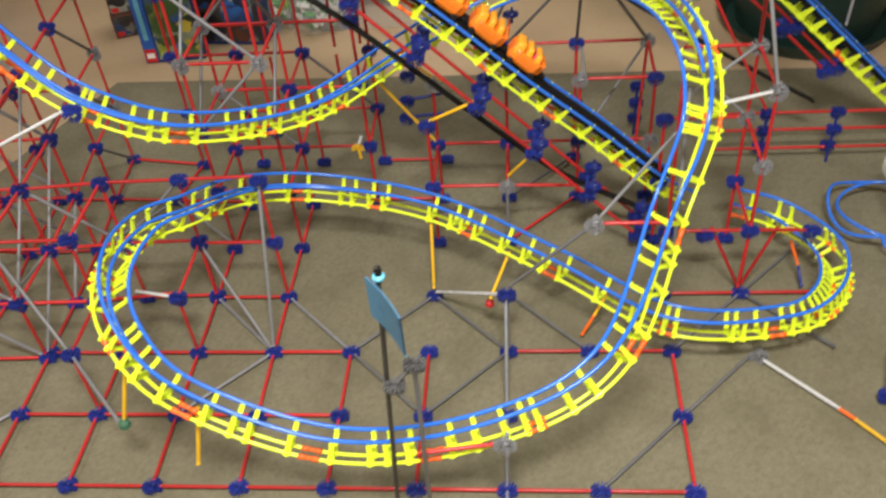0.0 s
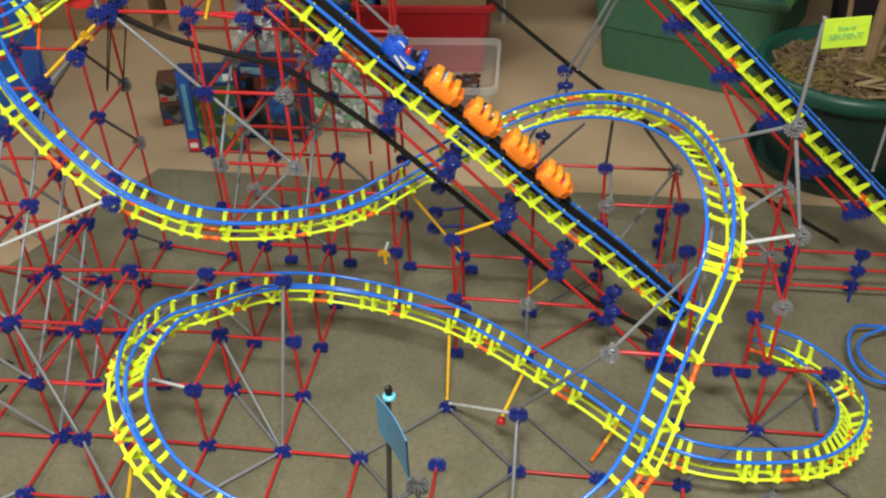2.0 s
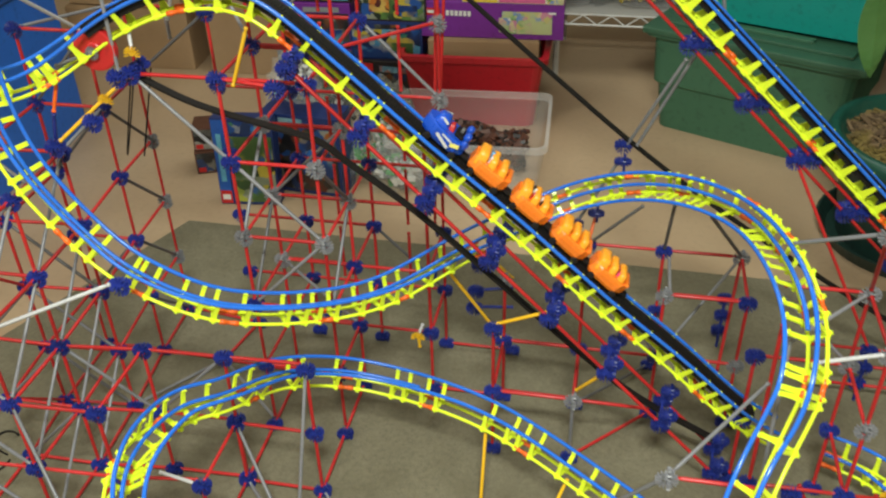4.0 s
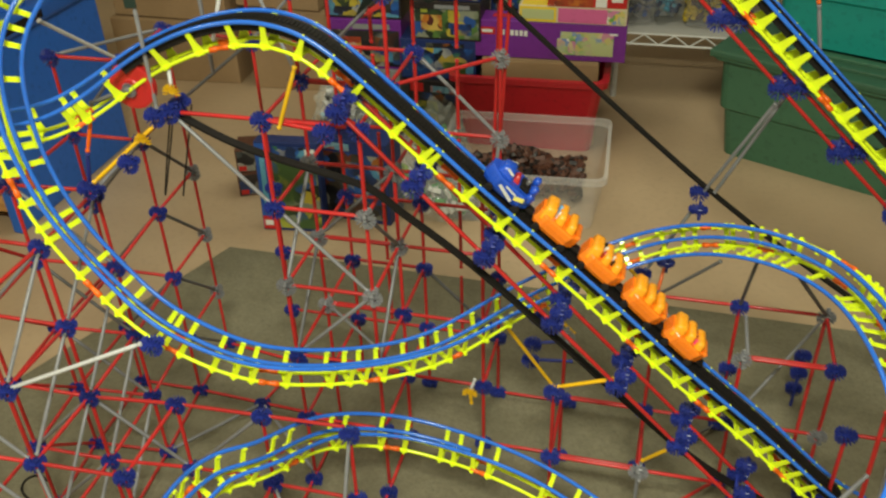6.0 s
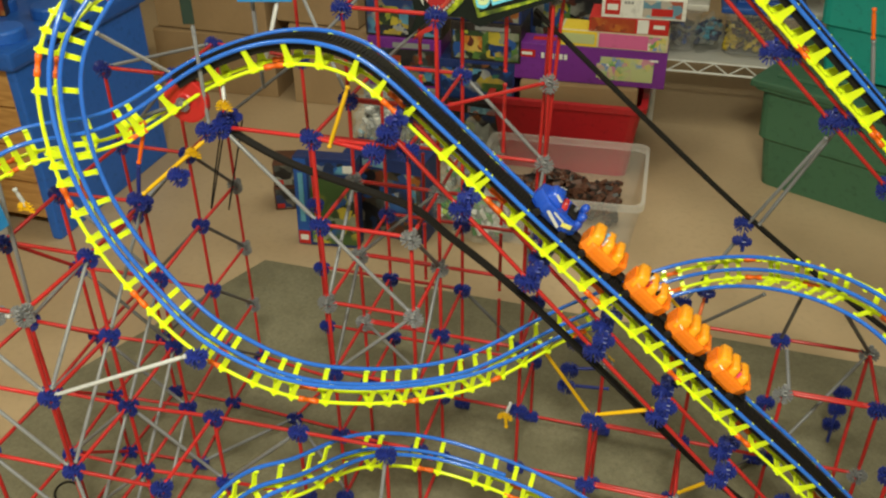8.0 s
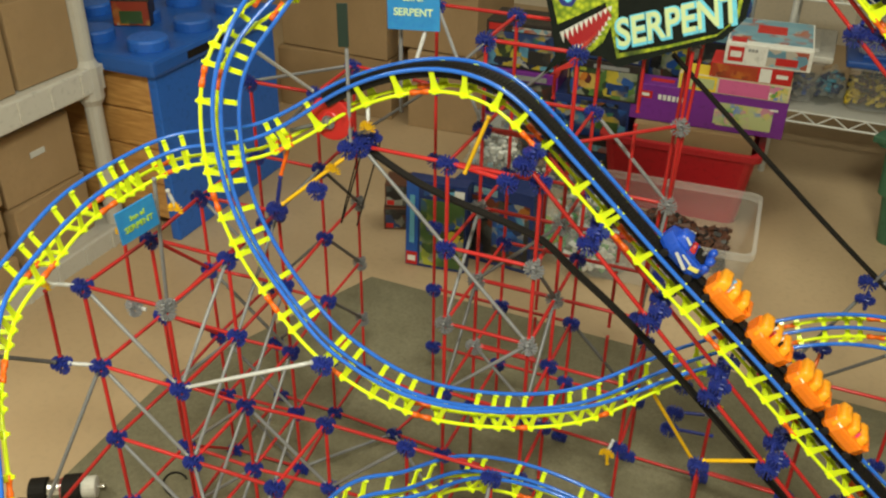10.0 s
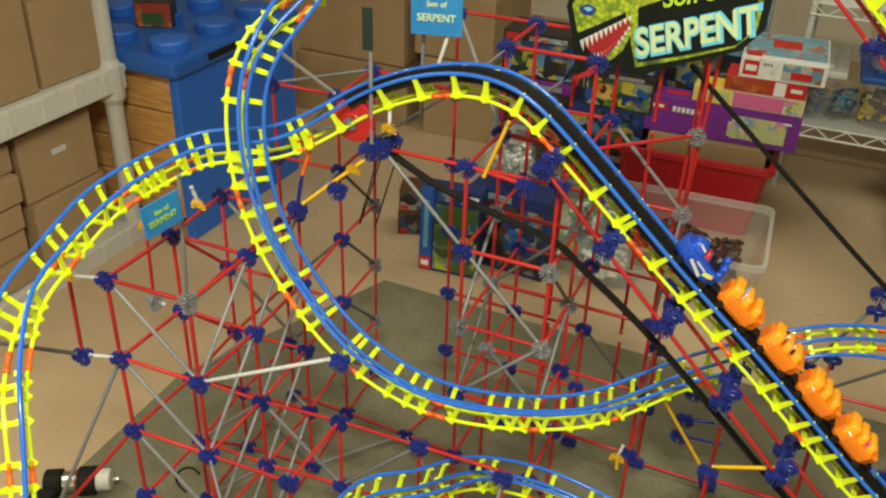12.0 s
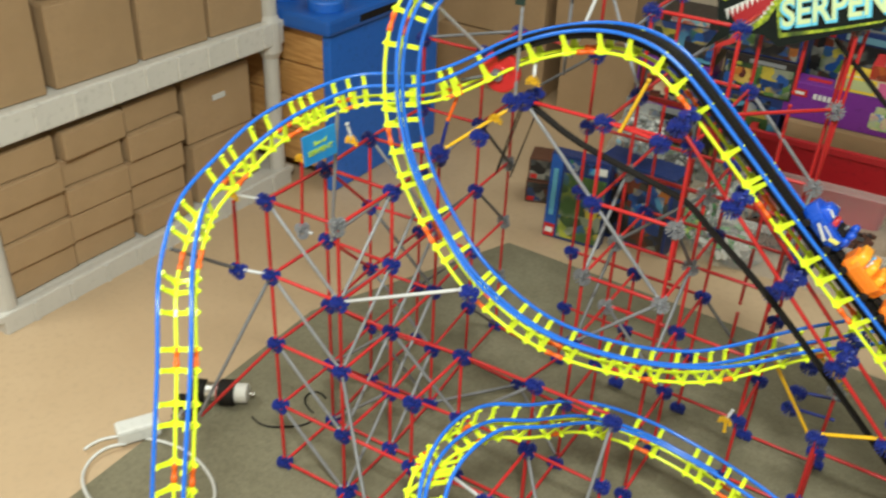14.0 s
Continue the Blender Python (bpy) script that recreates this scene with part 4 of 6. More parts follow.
# ---------------------------------------------------------------- signs
LIME_PRINT = surface("lime_print", (0.30, 0.56, 0.03), (0.60, 0.72, 0.04), 0.4, 26.0, 160.0, 0.03)
SIGN_BLUE = surface("sign_blue", (0.012, 0.17, 0.52), (0.03, 0.30, 0.66), 0.4, 22.0, 160.0, 0.03)
SIGN_LIME = plastic("sign_lime", (0.42, 0.62, 0.03), 0.4)
FLAG_TEXT = plastic("flag_print", (0.22, 0.45, 0.12), 0.4)
SIGN_PALE = plastic("sign_pale_print", (0.62, 0.76, 0.42), 0.4)
SIGN_CYAN = plastic("sign_cyan_print", (0.12, 0.5, 0.7), 0.4)
SIGN_DARK = plastic("sign_dark_print", (0.004, 0.007, 0.005), 0.7)
SIGN_DARK.node_tree.nodes["Principled BSDF"].inputs["Specular IOR Level"].default_value = 0.2


def scales():
    m, t, b = nodes_of("scaly_green_print")
    co = t.nodes.new("ShaderNodeTexCoord")
    v = add(t, "ShaderNodeTexVoronoi", Scale=110.0)
    n = add(t, "ShaderNodeTexNoise", Scale=14.0, Detail=3.0)
    for k in (v, n):
        t.links.new(co.outputs["Object"], k.inputs["Vector"])
    c = mixed(t, ramp(t, v.outputs["Distance"], 0.15, 0.75), (0.50, 0.58, 0.03), (0.13, 0.22, 0.012))
    c = mixed(t, ramp(t, n.outputs[0], 0.5, 0.68), c, (0.02, 0.04, 0.008))
    t.links.new(c, b.inputs["Base Color"])
    b.inputs["Roughness"].default_value = 0.35
    return m


SCALES = scales()


def flat_shape(points, thick):
    """A plate in the x-z plane, thick in y, from its outline."""
    bm = bmesh.new()
    a = [bm.verts.new((x, -thick / 2, z)) for x, z in points]
    b = [bm.verts.new((x, thick / 2, z)) for x, z in points]
    bm.faces.new(a)
    bm.faces.new(b[::-1])
    n = len(points)
    for i in range(n):
        bm.faces.new((a[i], b[i], b[(i + 1) % n], a[(i + 1) % n]))
    bmesh.ops.recalc_face_normals(bm, faces=bm.faces)
    return bm


def lettering(text, size, material, parent, at, thick=0.0008, shear=0.0, tall=1.0, label="", name="lettering", bold=0.012):
    cu = bpy.data.curves.new(name, "FONT")
    cu.body, cu.size, cu.extrude, cu.align_x, cu.shear, cu.offset = text, size, thick, "CENTER", shear, size * bold
    tmp = bpy.data.objects.new("tmp", cu)
    me = bpy.data.meshes.new_from_object(tmp)
    bpy.data.objects.remove(tmp)
    bpy.data.curves.remove(cu)
    me.materials.clear()
    me.materials.append(material)
    return part(name, me, parent=parent, at=at @ Matrix.Rotation(math.pi / 2, 4, "X") @ Matrix.Diagonal((1, tall, 1, 1)), label=label)


def big_sign():
    root = thing("ride_sign", "large printed ride sign with green scaly artwork and dark outline", "sign")
    root.matrix_basis = pose(-0.227, 2.12, 0.953, -8, -12, 8)
    outline = [(-0.175, -0.075), (-0.12, -0.045), (-0.075, -0.055), (-0.05, -0.075), (0.03, -0.06), (0.115, -0.048), (0.15, -0.02), (0.165, 0.03), (0.15, 0.085), (0.06, 0.12), (-0.06, 0.125), (-0.13, 0.10), (-0.155, 0.05), (-0.15, 0.0), (-0.15, -0.045)]
    part("board", flat_shape(outline, 0.004), SIGN_DARK, root)
    part("scaly_field", flat_shape([(-0.14, 0.005), (-0.09, 0.02), (-0.06, 0.03), (-0.05, -0.06), (0.03, -0.052), (0.105, -0.042), (0.14, -0.018), (0.152, 0.03), (0.138, 0.075), (0.05, 0.11), (-0.06, 0.115), (-0.122, 0.09), (-0.145, 0.05)], 0.006), SCALES, root, "green scaly printed field")
    part("dark_field", flat_shape([(-0.046, -0.052), (0.03, -0.047), (0.108, -0.038), (0.136, -0.018), (0.144, 0.035), (0.05, 0.055), (-0.04, 0.035)], 0.007), SIGN_DARK, root)
    part("red_wedge", flat_shape([(-0.132, -0.012), (-0.10, 0.002), (-0.06, 0.022), (-0.052, 0.008), (-0.075, -0.022), (-0.10, -0.040), (-0.118, -0.034)], 0.007), BIN_RED, root, "dark red printed wedge")
    part("red_tail", flat_shape([(-0.118, -0.040), (-0.128, -0.058), (-0.150, -0.066), (-0.164, -0.078), (-0.152, -0.073), (-0.150, -0.084), (-0.142, -0.070), (-0.122, -0.066), (-0.108, -0.046)], 0.008), RED, root, "red printed forked tail")
    part("lower_band", flat_shape([(-0.116, -0.040), (-0.095, -0.048), (-0.07, -0.032), (-0.048, 0.004), (-0.056, 0.006), (-0.078, -0.024), (-0.098, -0.041), (-0.112, -0.034)], 0.008), SCALES, root, "green printed band")
    for i in range(11):
        u = i / 10
        x, z = -0.134 + 0.08 * u, -0.008 + 0.030 * u
        part("white_wedge", flat_shape([(x - 0.0036, z), (x + 0.0036, z + 0.002), (x + 0.001, z - 0.018 + 0.011 * u)], 0.009), WHITE, root, "white printed wedge")
        x, z = -0.114 + 0.058 * u, -0.042 + 0.044 * u * u
        part("white_wedge", flat_shape([(x - 0.003, z), (x - 0.001, z + 0.013 - 0.006 * u), (x + 0.003, z + 0.001)], 0.009), WHITE, root, "white printed wedge")
    part("blue_patch", flat_shape([(-0.135, 0.045), (-0.12, 0.05), (-0.105, 0.04), (-0.115, 0.03), (-0.13, 0.034)], 0.008), BLUE, root, "dark blue printed patch")
    part("pale_glint", flat_shape([(-0.127, 0.044), (-0.118, 0.045), (-0.112, 0.040), (-0.12, 0.037)], 0.0095), SIGN_CYAN, root, "pale printed glint")
    lettering("Son of", 0.036, SIGN_LIME, root, pose(0.045, -0.0046, 0.034, 0, -3), shear=0.2, tall=1.15, bold=0.02)
    lettering("SERPENT", 0.050, SIGN_CYAN, root, pose(0.050, -0.0042, -0.034, 0, -6), shear=0.12, name="lettering_shadow", tall=1.3, bold=0.045)
    lettering("SERPENT", 0.048, SIGN_PALE, root, pose(0.048, -0.0052, -0.031, 0, -6), shear=0.12, tall=1.25, bold=0.018)


big_sign()


def small_sign(name, label, at, w, h, board, letters, pole=None):
    root = thing(name, label, "sign", group="small signs")
    root.matrix_basis = at
    bm = bmesh.new()
    box(bm, w, 0.003, h, 0, 0, 0, 0.0008)
    part("board", bm, board, root)
    if w > 0.03:
        lettering("Son of", w * 0.15, letters, root, pose(0, -0.0022, h * 0.6))
        lettering("SERPENT", w * 0.19, letters, root, pose(0, -0.0022, h * 0.3))
    if pole:
        for x in (-0.3, 0.3):
            bm = bmesh.new()
            turned(bm, [(0.0032, -0.006), (0.0042, 0.0), (0.0042, 0.012), (0.0032, 0.014)], 8, Matrix.Translation((x * w, 0.005, h * 0.5)))
            part("clip", bm, board, root)
    return root


small_sign("small_sign", "small blue printed sign high on the tower", pose(-0.553, 1.95, 0.935, -5, -2, 8), 0.085, 0.075, SIGN_BLUE, SIGN_PALE)
small_sign("small_sign", "small blue printed sign on top of the side tower", pose(-0.835, 1.590, 0.687, 2, -6, 78), 0.069, 0.055, SIGN_BLUE, SIGN_LIME, pole=True)
small_sign("flag_sign", "small lime green printed flag on a grey pole", pose(0.602, 1.72, 0.79, 0, -3, 8), 0.066, 0.045, LIME_PRINT, FLAG_TEXT)
small_sign("small_sign", "small blue printed sign on a rod by the back lift", pose(0.873, 2.135, 0.487, 0, 14, -8), 0.06, 0.052, SIGN_BLUE, SIGN_LIME)
small_sign("green_sign", "narrow dark green sign clip on a grey pole", pose(-0.612, 1.83, 0.935, 0, 0, 20), 0.016, 0.065, POT, SIGN_PALE)


def poles():
    f = Frame("sign_poles", "grey rods holding up the small printed signs", "small signs")
    f.rod("grey", (0.56, 1.72, 0.66), (0.568, 1.72, 0.84), 0.004)
    f.rod("grey", (0.362, 2.19, 0.74), (0.336, 2.2, 0.87), 0.002); f.rod("orange", (0.336, 2.2, 0.868), (0.326, 2.2, 0.918), 0.001)
    f.rod("grey", (0.849, 2.14, 0.34), (0.853, 2.14, 0.46), 0.002); f.rod("orange", (0.853, 2.14, 0.455), (0.855, 2.14, 0.505), 0.001)
    f.rod("white", (-0.535, 1.96, 0.94), (-0.56, 1.93, 0.83), 0.002)
    f.rod("grey", (-0.60, 2.0, Z(5)), (-0.585, 1.97, 0.96), 0.002)
    f.node((-0.945, 1.665, 0.628), "yellow"); f.node((-0.832, 1.67, 0.694), "yellow"); f.node((-0.957, 1.67, 0.474), "grey")
    f.rod("white", (-0.832, 1.67, 0.694), (-0.840, 1.665, 0.728), 0.001); f.rod("white", (-0.957, 1.67, 0.474), (-0.925, 1.672, 0.471), 0.008)
    f.rod("red", (-0.957, 1.67, 0.474), (-0.945, 1.665, 0.628), 0.006)
    f.rod("grey", (-0.885, 1.67, Z(3)), (-0.833, 1.634, 0.765), 0.004)


poles()


def blue_flag():
    root = thing("blue_flag", "blue printed flag on a dark pole in front", "flag", (-0.012, 1.13, 0.0))
    top = Vector((0.036, 0.0, 0.62))
    bm = bmesh.new()
    turned(bm, [(0.0034, 0.008), (0.0034, top.length)], 8, between((0, 0, 0), top))
    part("pole", bm, POLE, root)
    bm = bmesh.new()
    n = 8
    cols = []
    for i in range(n + 1):
        u = i / n
        cols.append([(top.x - 0.016 + 0.045 * u, 0.006 * math.sin(u * 3) - 0.062 * u, z - 0.004 * u) for z in (0.543, 0.606)])
    grid = [[[bm.verts.new((x + d, y, z)) for x, y, z in c] for c in cols] for d in (0.0, 0.002)]
    for a in range(n):
        for g in grid:
            bm.faces.new((g[a][0], g[a + 1][0], g[a + 1][1], g[a][1]))
        for e in (0, 1):
            bm.faces.new((grid[0][a][e], grid[1][a][e], grid[1][a + 1][e], grid[0][a + 1][e]))
    bmesh.ops.recalc_face_normals(bm, faces=bm.faces)
    part("cloth", bm, FLAG_BLUE, root, "blue plastic flag with a pale print")
    for z0, z1, ink, label in ((0.551, 0.557, STREAK_LIME, "lime green printed streak"), (0.558, 0.569, FLAG_PRINT, "faded green print"), (0.571, 0.575, STREAK_LIME, "lime green printed streak")):
        bm = bmesh.new()
        strip = []
        for i in range(1, n):
            u = i / n
            lift = 0.010 * math.sin(u * 2.6)
            strip.append([bm.verts.new((top.x - 0.016 + 0.045 * u + 0.0032, 0.006 * math.sin(u * 3) - 0.062 * u, z - 0.004 * u + lift)) for z in (z0, z1)])
        for p, q in zip(strip, strip[1:]):
            bm.faces.new((p[0], q[0], q[1], p[1]))
        part("print", bm, ink, root, label)
    bm = bmesh.new()
    turned(bm, [(0.006, 0.0), (0.0075, 0.002), (0.0075, 0.005), (0.005, 0.007)], 12, Matrix.Translation((top.x, 0, 0.602)))
    part("clip", bm, SIGN_CYAN, root, "light blue clip")
    bm = bmesh.new()
    turned(bm, [(0.0042, 0.0), (0.0048, 0.005), (0.004, 0.011)], 10, Matrix.Translation((top.x, 0, 0.609)))
    part("cap", bm, BLACK, root, "black end cap")


POLE = plastic("dark_pole", (0.03, 0.026, 0.024), 0.4)
FLAG_PRINT = plastic("faded_print", (0.10, 0.24, 0.20), 0.4)
STREAK_LIME = plastic("faded_lime_print", (0.22, 0.34, 0.08), 0.4)
FLAG_BLUE = plastic("flag_blue", (0.05, 0.17, 0.30), 0.35)
blue_flag()


def front_bits():
    f = Frame("front_brace", "short grey and red rods around the front pole")
    for p in ((0.022, 1.125, 0.423), (0.050, 1.13, 0.458)):
        f.node(p, "dark")
    f.rod("dark", (0.050, 1.13, 0.458), (0.038, 1.15, 0.02), 0.010)
    f.rod("dark", (0.022, 1.125, 0.423), (0.050, 1.13, 0.458), 0.004)
    f.rod("red", (0.15, 1.17, 0.24), (0.02, 1.15, 0.24), 0.012); f.node((0.155, 1.17, 0.24), "grey")
    f.rod("grey", (0.152, 1.17, 0.02), (0.15, 1.40, 0.02)); f.rod("grey", (0.15, 1.40, 0.02), (0.15, 1.55, Z(1)))
    f.rod("yellow", (-0.30, 1.22, 0.26), (-0.32, 1.19, 0.15), 0.002)
    f.rod("yellow", (-0.43, 1.28, 0.27), (-0.455, 1.255, Z(1)), 0.002)
    f = Frame("loose_rods", "white, orange and yellow rods joined in a line on the carpet")
    f.rod("white", (0.605, 1.52, 0.02), (0.72, 1.40, 0.02), 0.004); f.rod("orange", (0.715, 1.405, 0.02), (0.738, 1.38, 0.02), 0.0); f.rod("yellow", (0.735, 1.383, 0.02), (0.82, 1.28, 0.02), 0.0)
    f.rod("yellow", (0.80, 1.43, 0.035), (0.822, 1.50, 0.07), 0.002); f.node((0.80, 1.425, 0.03)); f.rod("white", (0.80, 1.425, 0.03), (0.90, 1.38, 0.02), 0.004)
    f.node((0.605, 1.525, 0.022), "grey"); f.node((0.83, 1.37, 0.03), "grey"); f.node((0.84, 1.40, 0.03))
    bm = bmesh.new()
    ring = [Vector((0.90 + 0.085 * math.cos(a), 1.90 + 0.10 * math.sin(a), 0.05 + 0.01 * math.sin(3 * a))) for a in np.linspace(0.5, 5.6, 40)]
    sweep(bm, ring, 0.0036)
    tagged(part("spare_rail", bm, RAIL, smooth=True), "loose coil of blue rail tube on the carpet", "toy rail", "spare rails")
    bm = bmesh.new()
    ring = [Vector((0.915 + 0.085 * math.cos(a), 1.885 + 0.09 * math.sin(a), 0.058 + 0.008 * math.sin(2 * a))) for a in np.linspace(0.9, 4.4, 40)]
    ring += [Vector((0.885 + 0.10 * u, 1.80 - 0.12 * u + 0.02 * u * u, 0.05 - 0.03 * u)) for u in np.linspace(0.1, 1.2, 14)]
    sweep(bm, ring, 0.0036)
    tagged(part("spare_rail", bm, RAIL, smooth=True), "loose end of blue rail tube on the carpet", "toy rail", "spare rails")
    tagged(part("pennant", flat_shape([(-0.03, -0.02), (0.04, -0.03), (0.04, 0.03), (0.0, 0.03)], 0.003), SIGN_LIME, at=pose(0.845, 1.52, 0.075, -60, 0, 10)), "lime green plastic pennant lying on rods", "pennant")
    bm = bmesh.new()
    turned(bm, [(0.008, 0), (0.010, 0.003), (0.009, 0.012), (0.004, 0.018)], 10)
    tagged(part("cap", bm, GREEN, at=pose(-0.455, 1.255, Z(1) - 0.01)), "small green plastic cap on the rod end", "toy cap")
    bm = bmesh.new()
    turned(bm, [(0.006, 0), (0.009, 0.004), (0.008, 0.012), (0.004, 0.016)], 10)
    tagged(part("cap", bm, RED, at=pose(0.118, 1.592, 0.085)), "small red plastic cap on a yellow rod", "toy cap")


front_bits()


def motors():
    root = thing("toy_motor", "black and silver toy motor lying on the carpet", "toy motor")
    root.matrix_basis = between((-1.20, 1.553, 0.036), (-1.085, 1.622, 0.036))
    for name, mat, rad, a, b, label in (("end_cap", BLACK, 0.027, 0.0, 0.034, ""), ("barrel", CHROME, 0.022, 0.034, 0.064, "bright metal barrel"), ("collar", BIN_RED, 0.0235, 0.058, 0.062, "thin red collar"), ("gear_case", BLACK, 0.029, 0.064, 0.098, ""), ("drum", SHELF, 0.022, 0.098, 0.126, "white plastic drum"), ("shaft", CHROME, 0.005, 0.126, 0.14, "metal shaft")):
        bm = bmesh.new()
        turned(bm, [(rad * 0.9, a), (rad, a + 0.002), (rad, b - 0.002), (rad * 0.9, b)], 20)
        part(name, bm, mat, root, label)
    root = thing("toy_motor", "small black toy motor box on the carpet", "toy motor")
    root.matrix_basis = pose(-1.175, 1.515, 0.008, 0, 0, 20)
    bm = bmesh.new()
    box(bm, 0.045, 0.04, 0.04, 0, 0, 0, 0.004)
    part("case", bm, BLACK, root)
    bm = bmesh.new()
    turned(bm, [(0.012, 0), (0.014, 0.002), (0.014, 0.02), (0.008, 0.024)], 14, Matrix.Translation((0.0, -0.02, 0.022)) @ Matrix.Rotation(math.pi / 2, 4, "X"))
    part("end_cap", bm, CHROME, root, "bright metal end cap")
    root = thing("power_adapter", "white plug-in power adapter with white cable", "adapter")
    root.matrix_basis = pose(-1.208, 1.412, 0.008, 0, 0, 60)
    bm = bmesh.new()
    box(bm, 0.088, 0.042, 0.036, 0, 0, 0, 0.007)
    part("case", bm, WHITE, root)
    bm = bmesh.new()
    turn_back = pose(-1.208, 1.412, 0.008, 0, 0, 60).inverted()
    pts = [turn_back @ Vector((-1.09 + 0.125 * math.cos(a) * (1 + 0.04 * a), 1.325 + 0.085 * math.sin(a) * (1 + 0.03 * a), 0.012 + 0.002 * math.sin(5 * a))) for a in np.linspace(2.55, 9.5, 70)]
    sweep(bm, pts, 0.0035, 6)
    part("cable", bm, WHITE, root, smooth=True)
    for rows in (((-1.06, 1.59), (-1.018, 1.578), (-0.974, 1.605), (-0.938, 1.642), (-0.945, 1.67)), ((-0.948, 1.671), (-0.99, 1.685), (-1.01, 1.715), (-0.989, 1.739), (-0.955, 1.72))):
        bm = bmesh.new()
        sweep(bm, [p for p, t, side, up in spline([(x, y, 0.0105, 0) for x, y in rows], 0.008)], 0.0022, 6)
        tagged(part("cable", bm, BLACK, smooth=True), "thin black cable lying on the carpet", "cable", "cables")
    for k in (0, 1):
        bm = bmesh.new()
        pts = [Vector((-0.61 + 0.02 * k - 0.05 * math.sin(u * 3), 1.88 + 0.02 * k, 0.76 - 0.16 * math.sin(u * 3.1) - 0.02 * u * k)) for u in np.linspace(0, 1, 30)]
        sweep(bm, pts, 0.0013, 6)
        tagged(part("cable", bm, BLACK, smooth=True), "thin black cable hanging from the tower", "cable", "cables")


CHROME = plastic("bright_metal", (0.7, 0.7, 0.7), 0.2)
CHROME.node_tree.nodes["Principled BSDF"].inputs["Metallic"].default_value = 1.0
motors()


# ---------------------------------------------------------------- storage round the carpet
PRINTS = {n: plastic("print_" + n, c, 0.4, 0.05) for n, c in dict(purple=(0.16, 0.02, 0.26), yellow=(0.75, 0.55, 0.04), white=(0.7, 0.7, 0.68), sky=(0.12, 0.38, 0.55), navy=(0.012, 0.03, 0.14), blue=(0.015, 0.09, 0.40), red=(0.5, 0.015, 0.015), green=(0.05, 0.28, 0.06), dark=(0.02, 0.015, 0.015), pink=(0.6, 0.12, 0.3), orange=(0.7, 0.2, 0.03), grey=(0.25, 0.26, 0.27), lime=(0.35, 0.5, 0.05), brown=(0.10, 0.04, 0.025), cream=(0.6, 0.52, 0.36), aqua=(0.05, 0.35, 0.4)).items()}


def busy_print(name, colors, scale=38.0):
    """A crowded colour picture: warped cells that take one of a few inks each."""
    m, t, b = nodes_of(name)
    co = t.nodes.new("ShaderNodeTexCoord")
    info = t.nodes.new("ShaderNodeObjectInfo")
    n = add(t, "ShaderNodeTexNoise", Scale=scale * 0.7, Detail=3.0)
    t.links.new(co.outputs["Object"], n.inputs["Vector"])
    warp = mixed(t, 0.035, co.outputs["Object"], n.outputs["Color"], "ADD")
    shift = t.nodes.new("ShaderNodeVectorMath")
    t.links.new(warp, shift.inputs[0])
    t.links.new(info.outputs["Random"], shift.inputs[1])
    v = add(t, "ShaderNodeTexVoronoi", Scale=scale)
    t.links.new(shift.outputs[0], v.inputs["Vector"])
    r = t.nodes.new("ShaderNodeValToRGB")
    r.color_ramp.interpolation = "CONSTANT"
    while len(r.color_ramp.elements) < len(colors):
        r.color_ramp.elements.new(0.5)
    for i, c in enumerate(colors):
        r.color_ramp.elements[i].position, r.color_ramp.elements[i].color = i / len(colors), (*c, 1)
    t.links.new(v.outputs["Color"], r.inputs[0])
    big = add(t, "ShaderNodeTexNoise", Scale=scale * 0.25, Detail=2.0)
    t.links.new(shift.outputs[0], big.inputs["Vector"])
    t.links.new(mixed(t, ramp(t, big.outputs[0], 0.42, 0.6), r.outputs[0], colors[0]), b.inputs["Base Color"])
    b.inputs["Roughness"].default_value = 0.35
    return m


BUSY = {
    "busy_blue": busy_print("busy_blue_print", [(0.012, 0.04, 0.16), (0.02, 0.12, 0.42), (0.01, 0.015, 0.03), (0.1, 0.3, 0.45), (0.45, 0.35, 0.04), (0.015, 0.05, 0.2), (0.35, 0.36, 0.34), (0.05, 0.2, 0.06)]),
    "busy_dark": busy_print("busy_dark_print", [(0.02, 0.02, 0.022), (0.06, 0.07, 0.07), (0.12, 0.03, 0.015), (0.01, 0.01, 0.012), (0.25, 0.25, 0.22), (0.02, 0.06, 0.2), (0.05, 0.04, 0.03), (0.3, 0.1, 0.02)]),
    "busy_green": busy_print("busy_green_print", [(0.05, 0.10, 0.03), (0.35, 0.38, 0.05), (0.02, 0.03, 0.02), (0.25, 0.27, 0.2), (0.02, 0.08, 0.3), (0.10, 0.2, 0.05), (0.5, 0.4, 0.05), (0.03, 0.05, 0.03)]),
    "busy_warm": busy_print("busy_warm_print", [(0.35, 0.05, 0.02), (0.55, 0.2, 0.03), (0.08, 0.02, 0.02), (0.6, 0.42, 0.1), (0.5, 0.05, 0.04), (0.15, 0.05, 0.02), (0.6, 0.5, 0.35), (0.4, 0.1, 0.2)]),
    "busy_pastel": busy_print("busy_pastel_print", [(0.45, 0.5, 0.25), (0.12, 0.3, 0.08), (0.6, 0.5, 0.3), (0.15, 0.25, 0.55), (0.6, 0.45, 0.1), (0.2, 0.4, 0.15), (0.55, 0.2, 0.35), (0.7, 0.7, 0.65)], 60.0),
    "busy_sky": busy_print("busy_sky_print", [(0.15, 0.32, 0.42), (0.2, 0.4, 0.5), (0.4, 0.12, 0.06), (0.25, 0.4, 0.45), (0.12, 0.25, 0.35), (0.45, 0.4, 0.35), (0.35, 0.08, 0.05), (0.2, 0.38, 0.46)]),
}
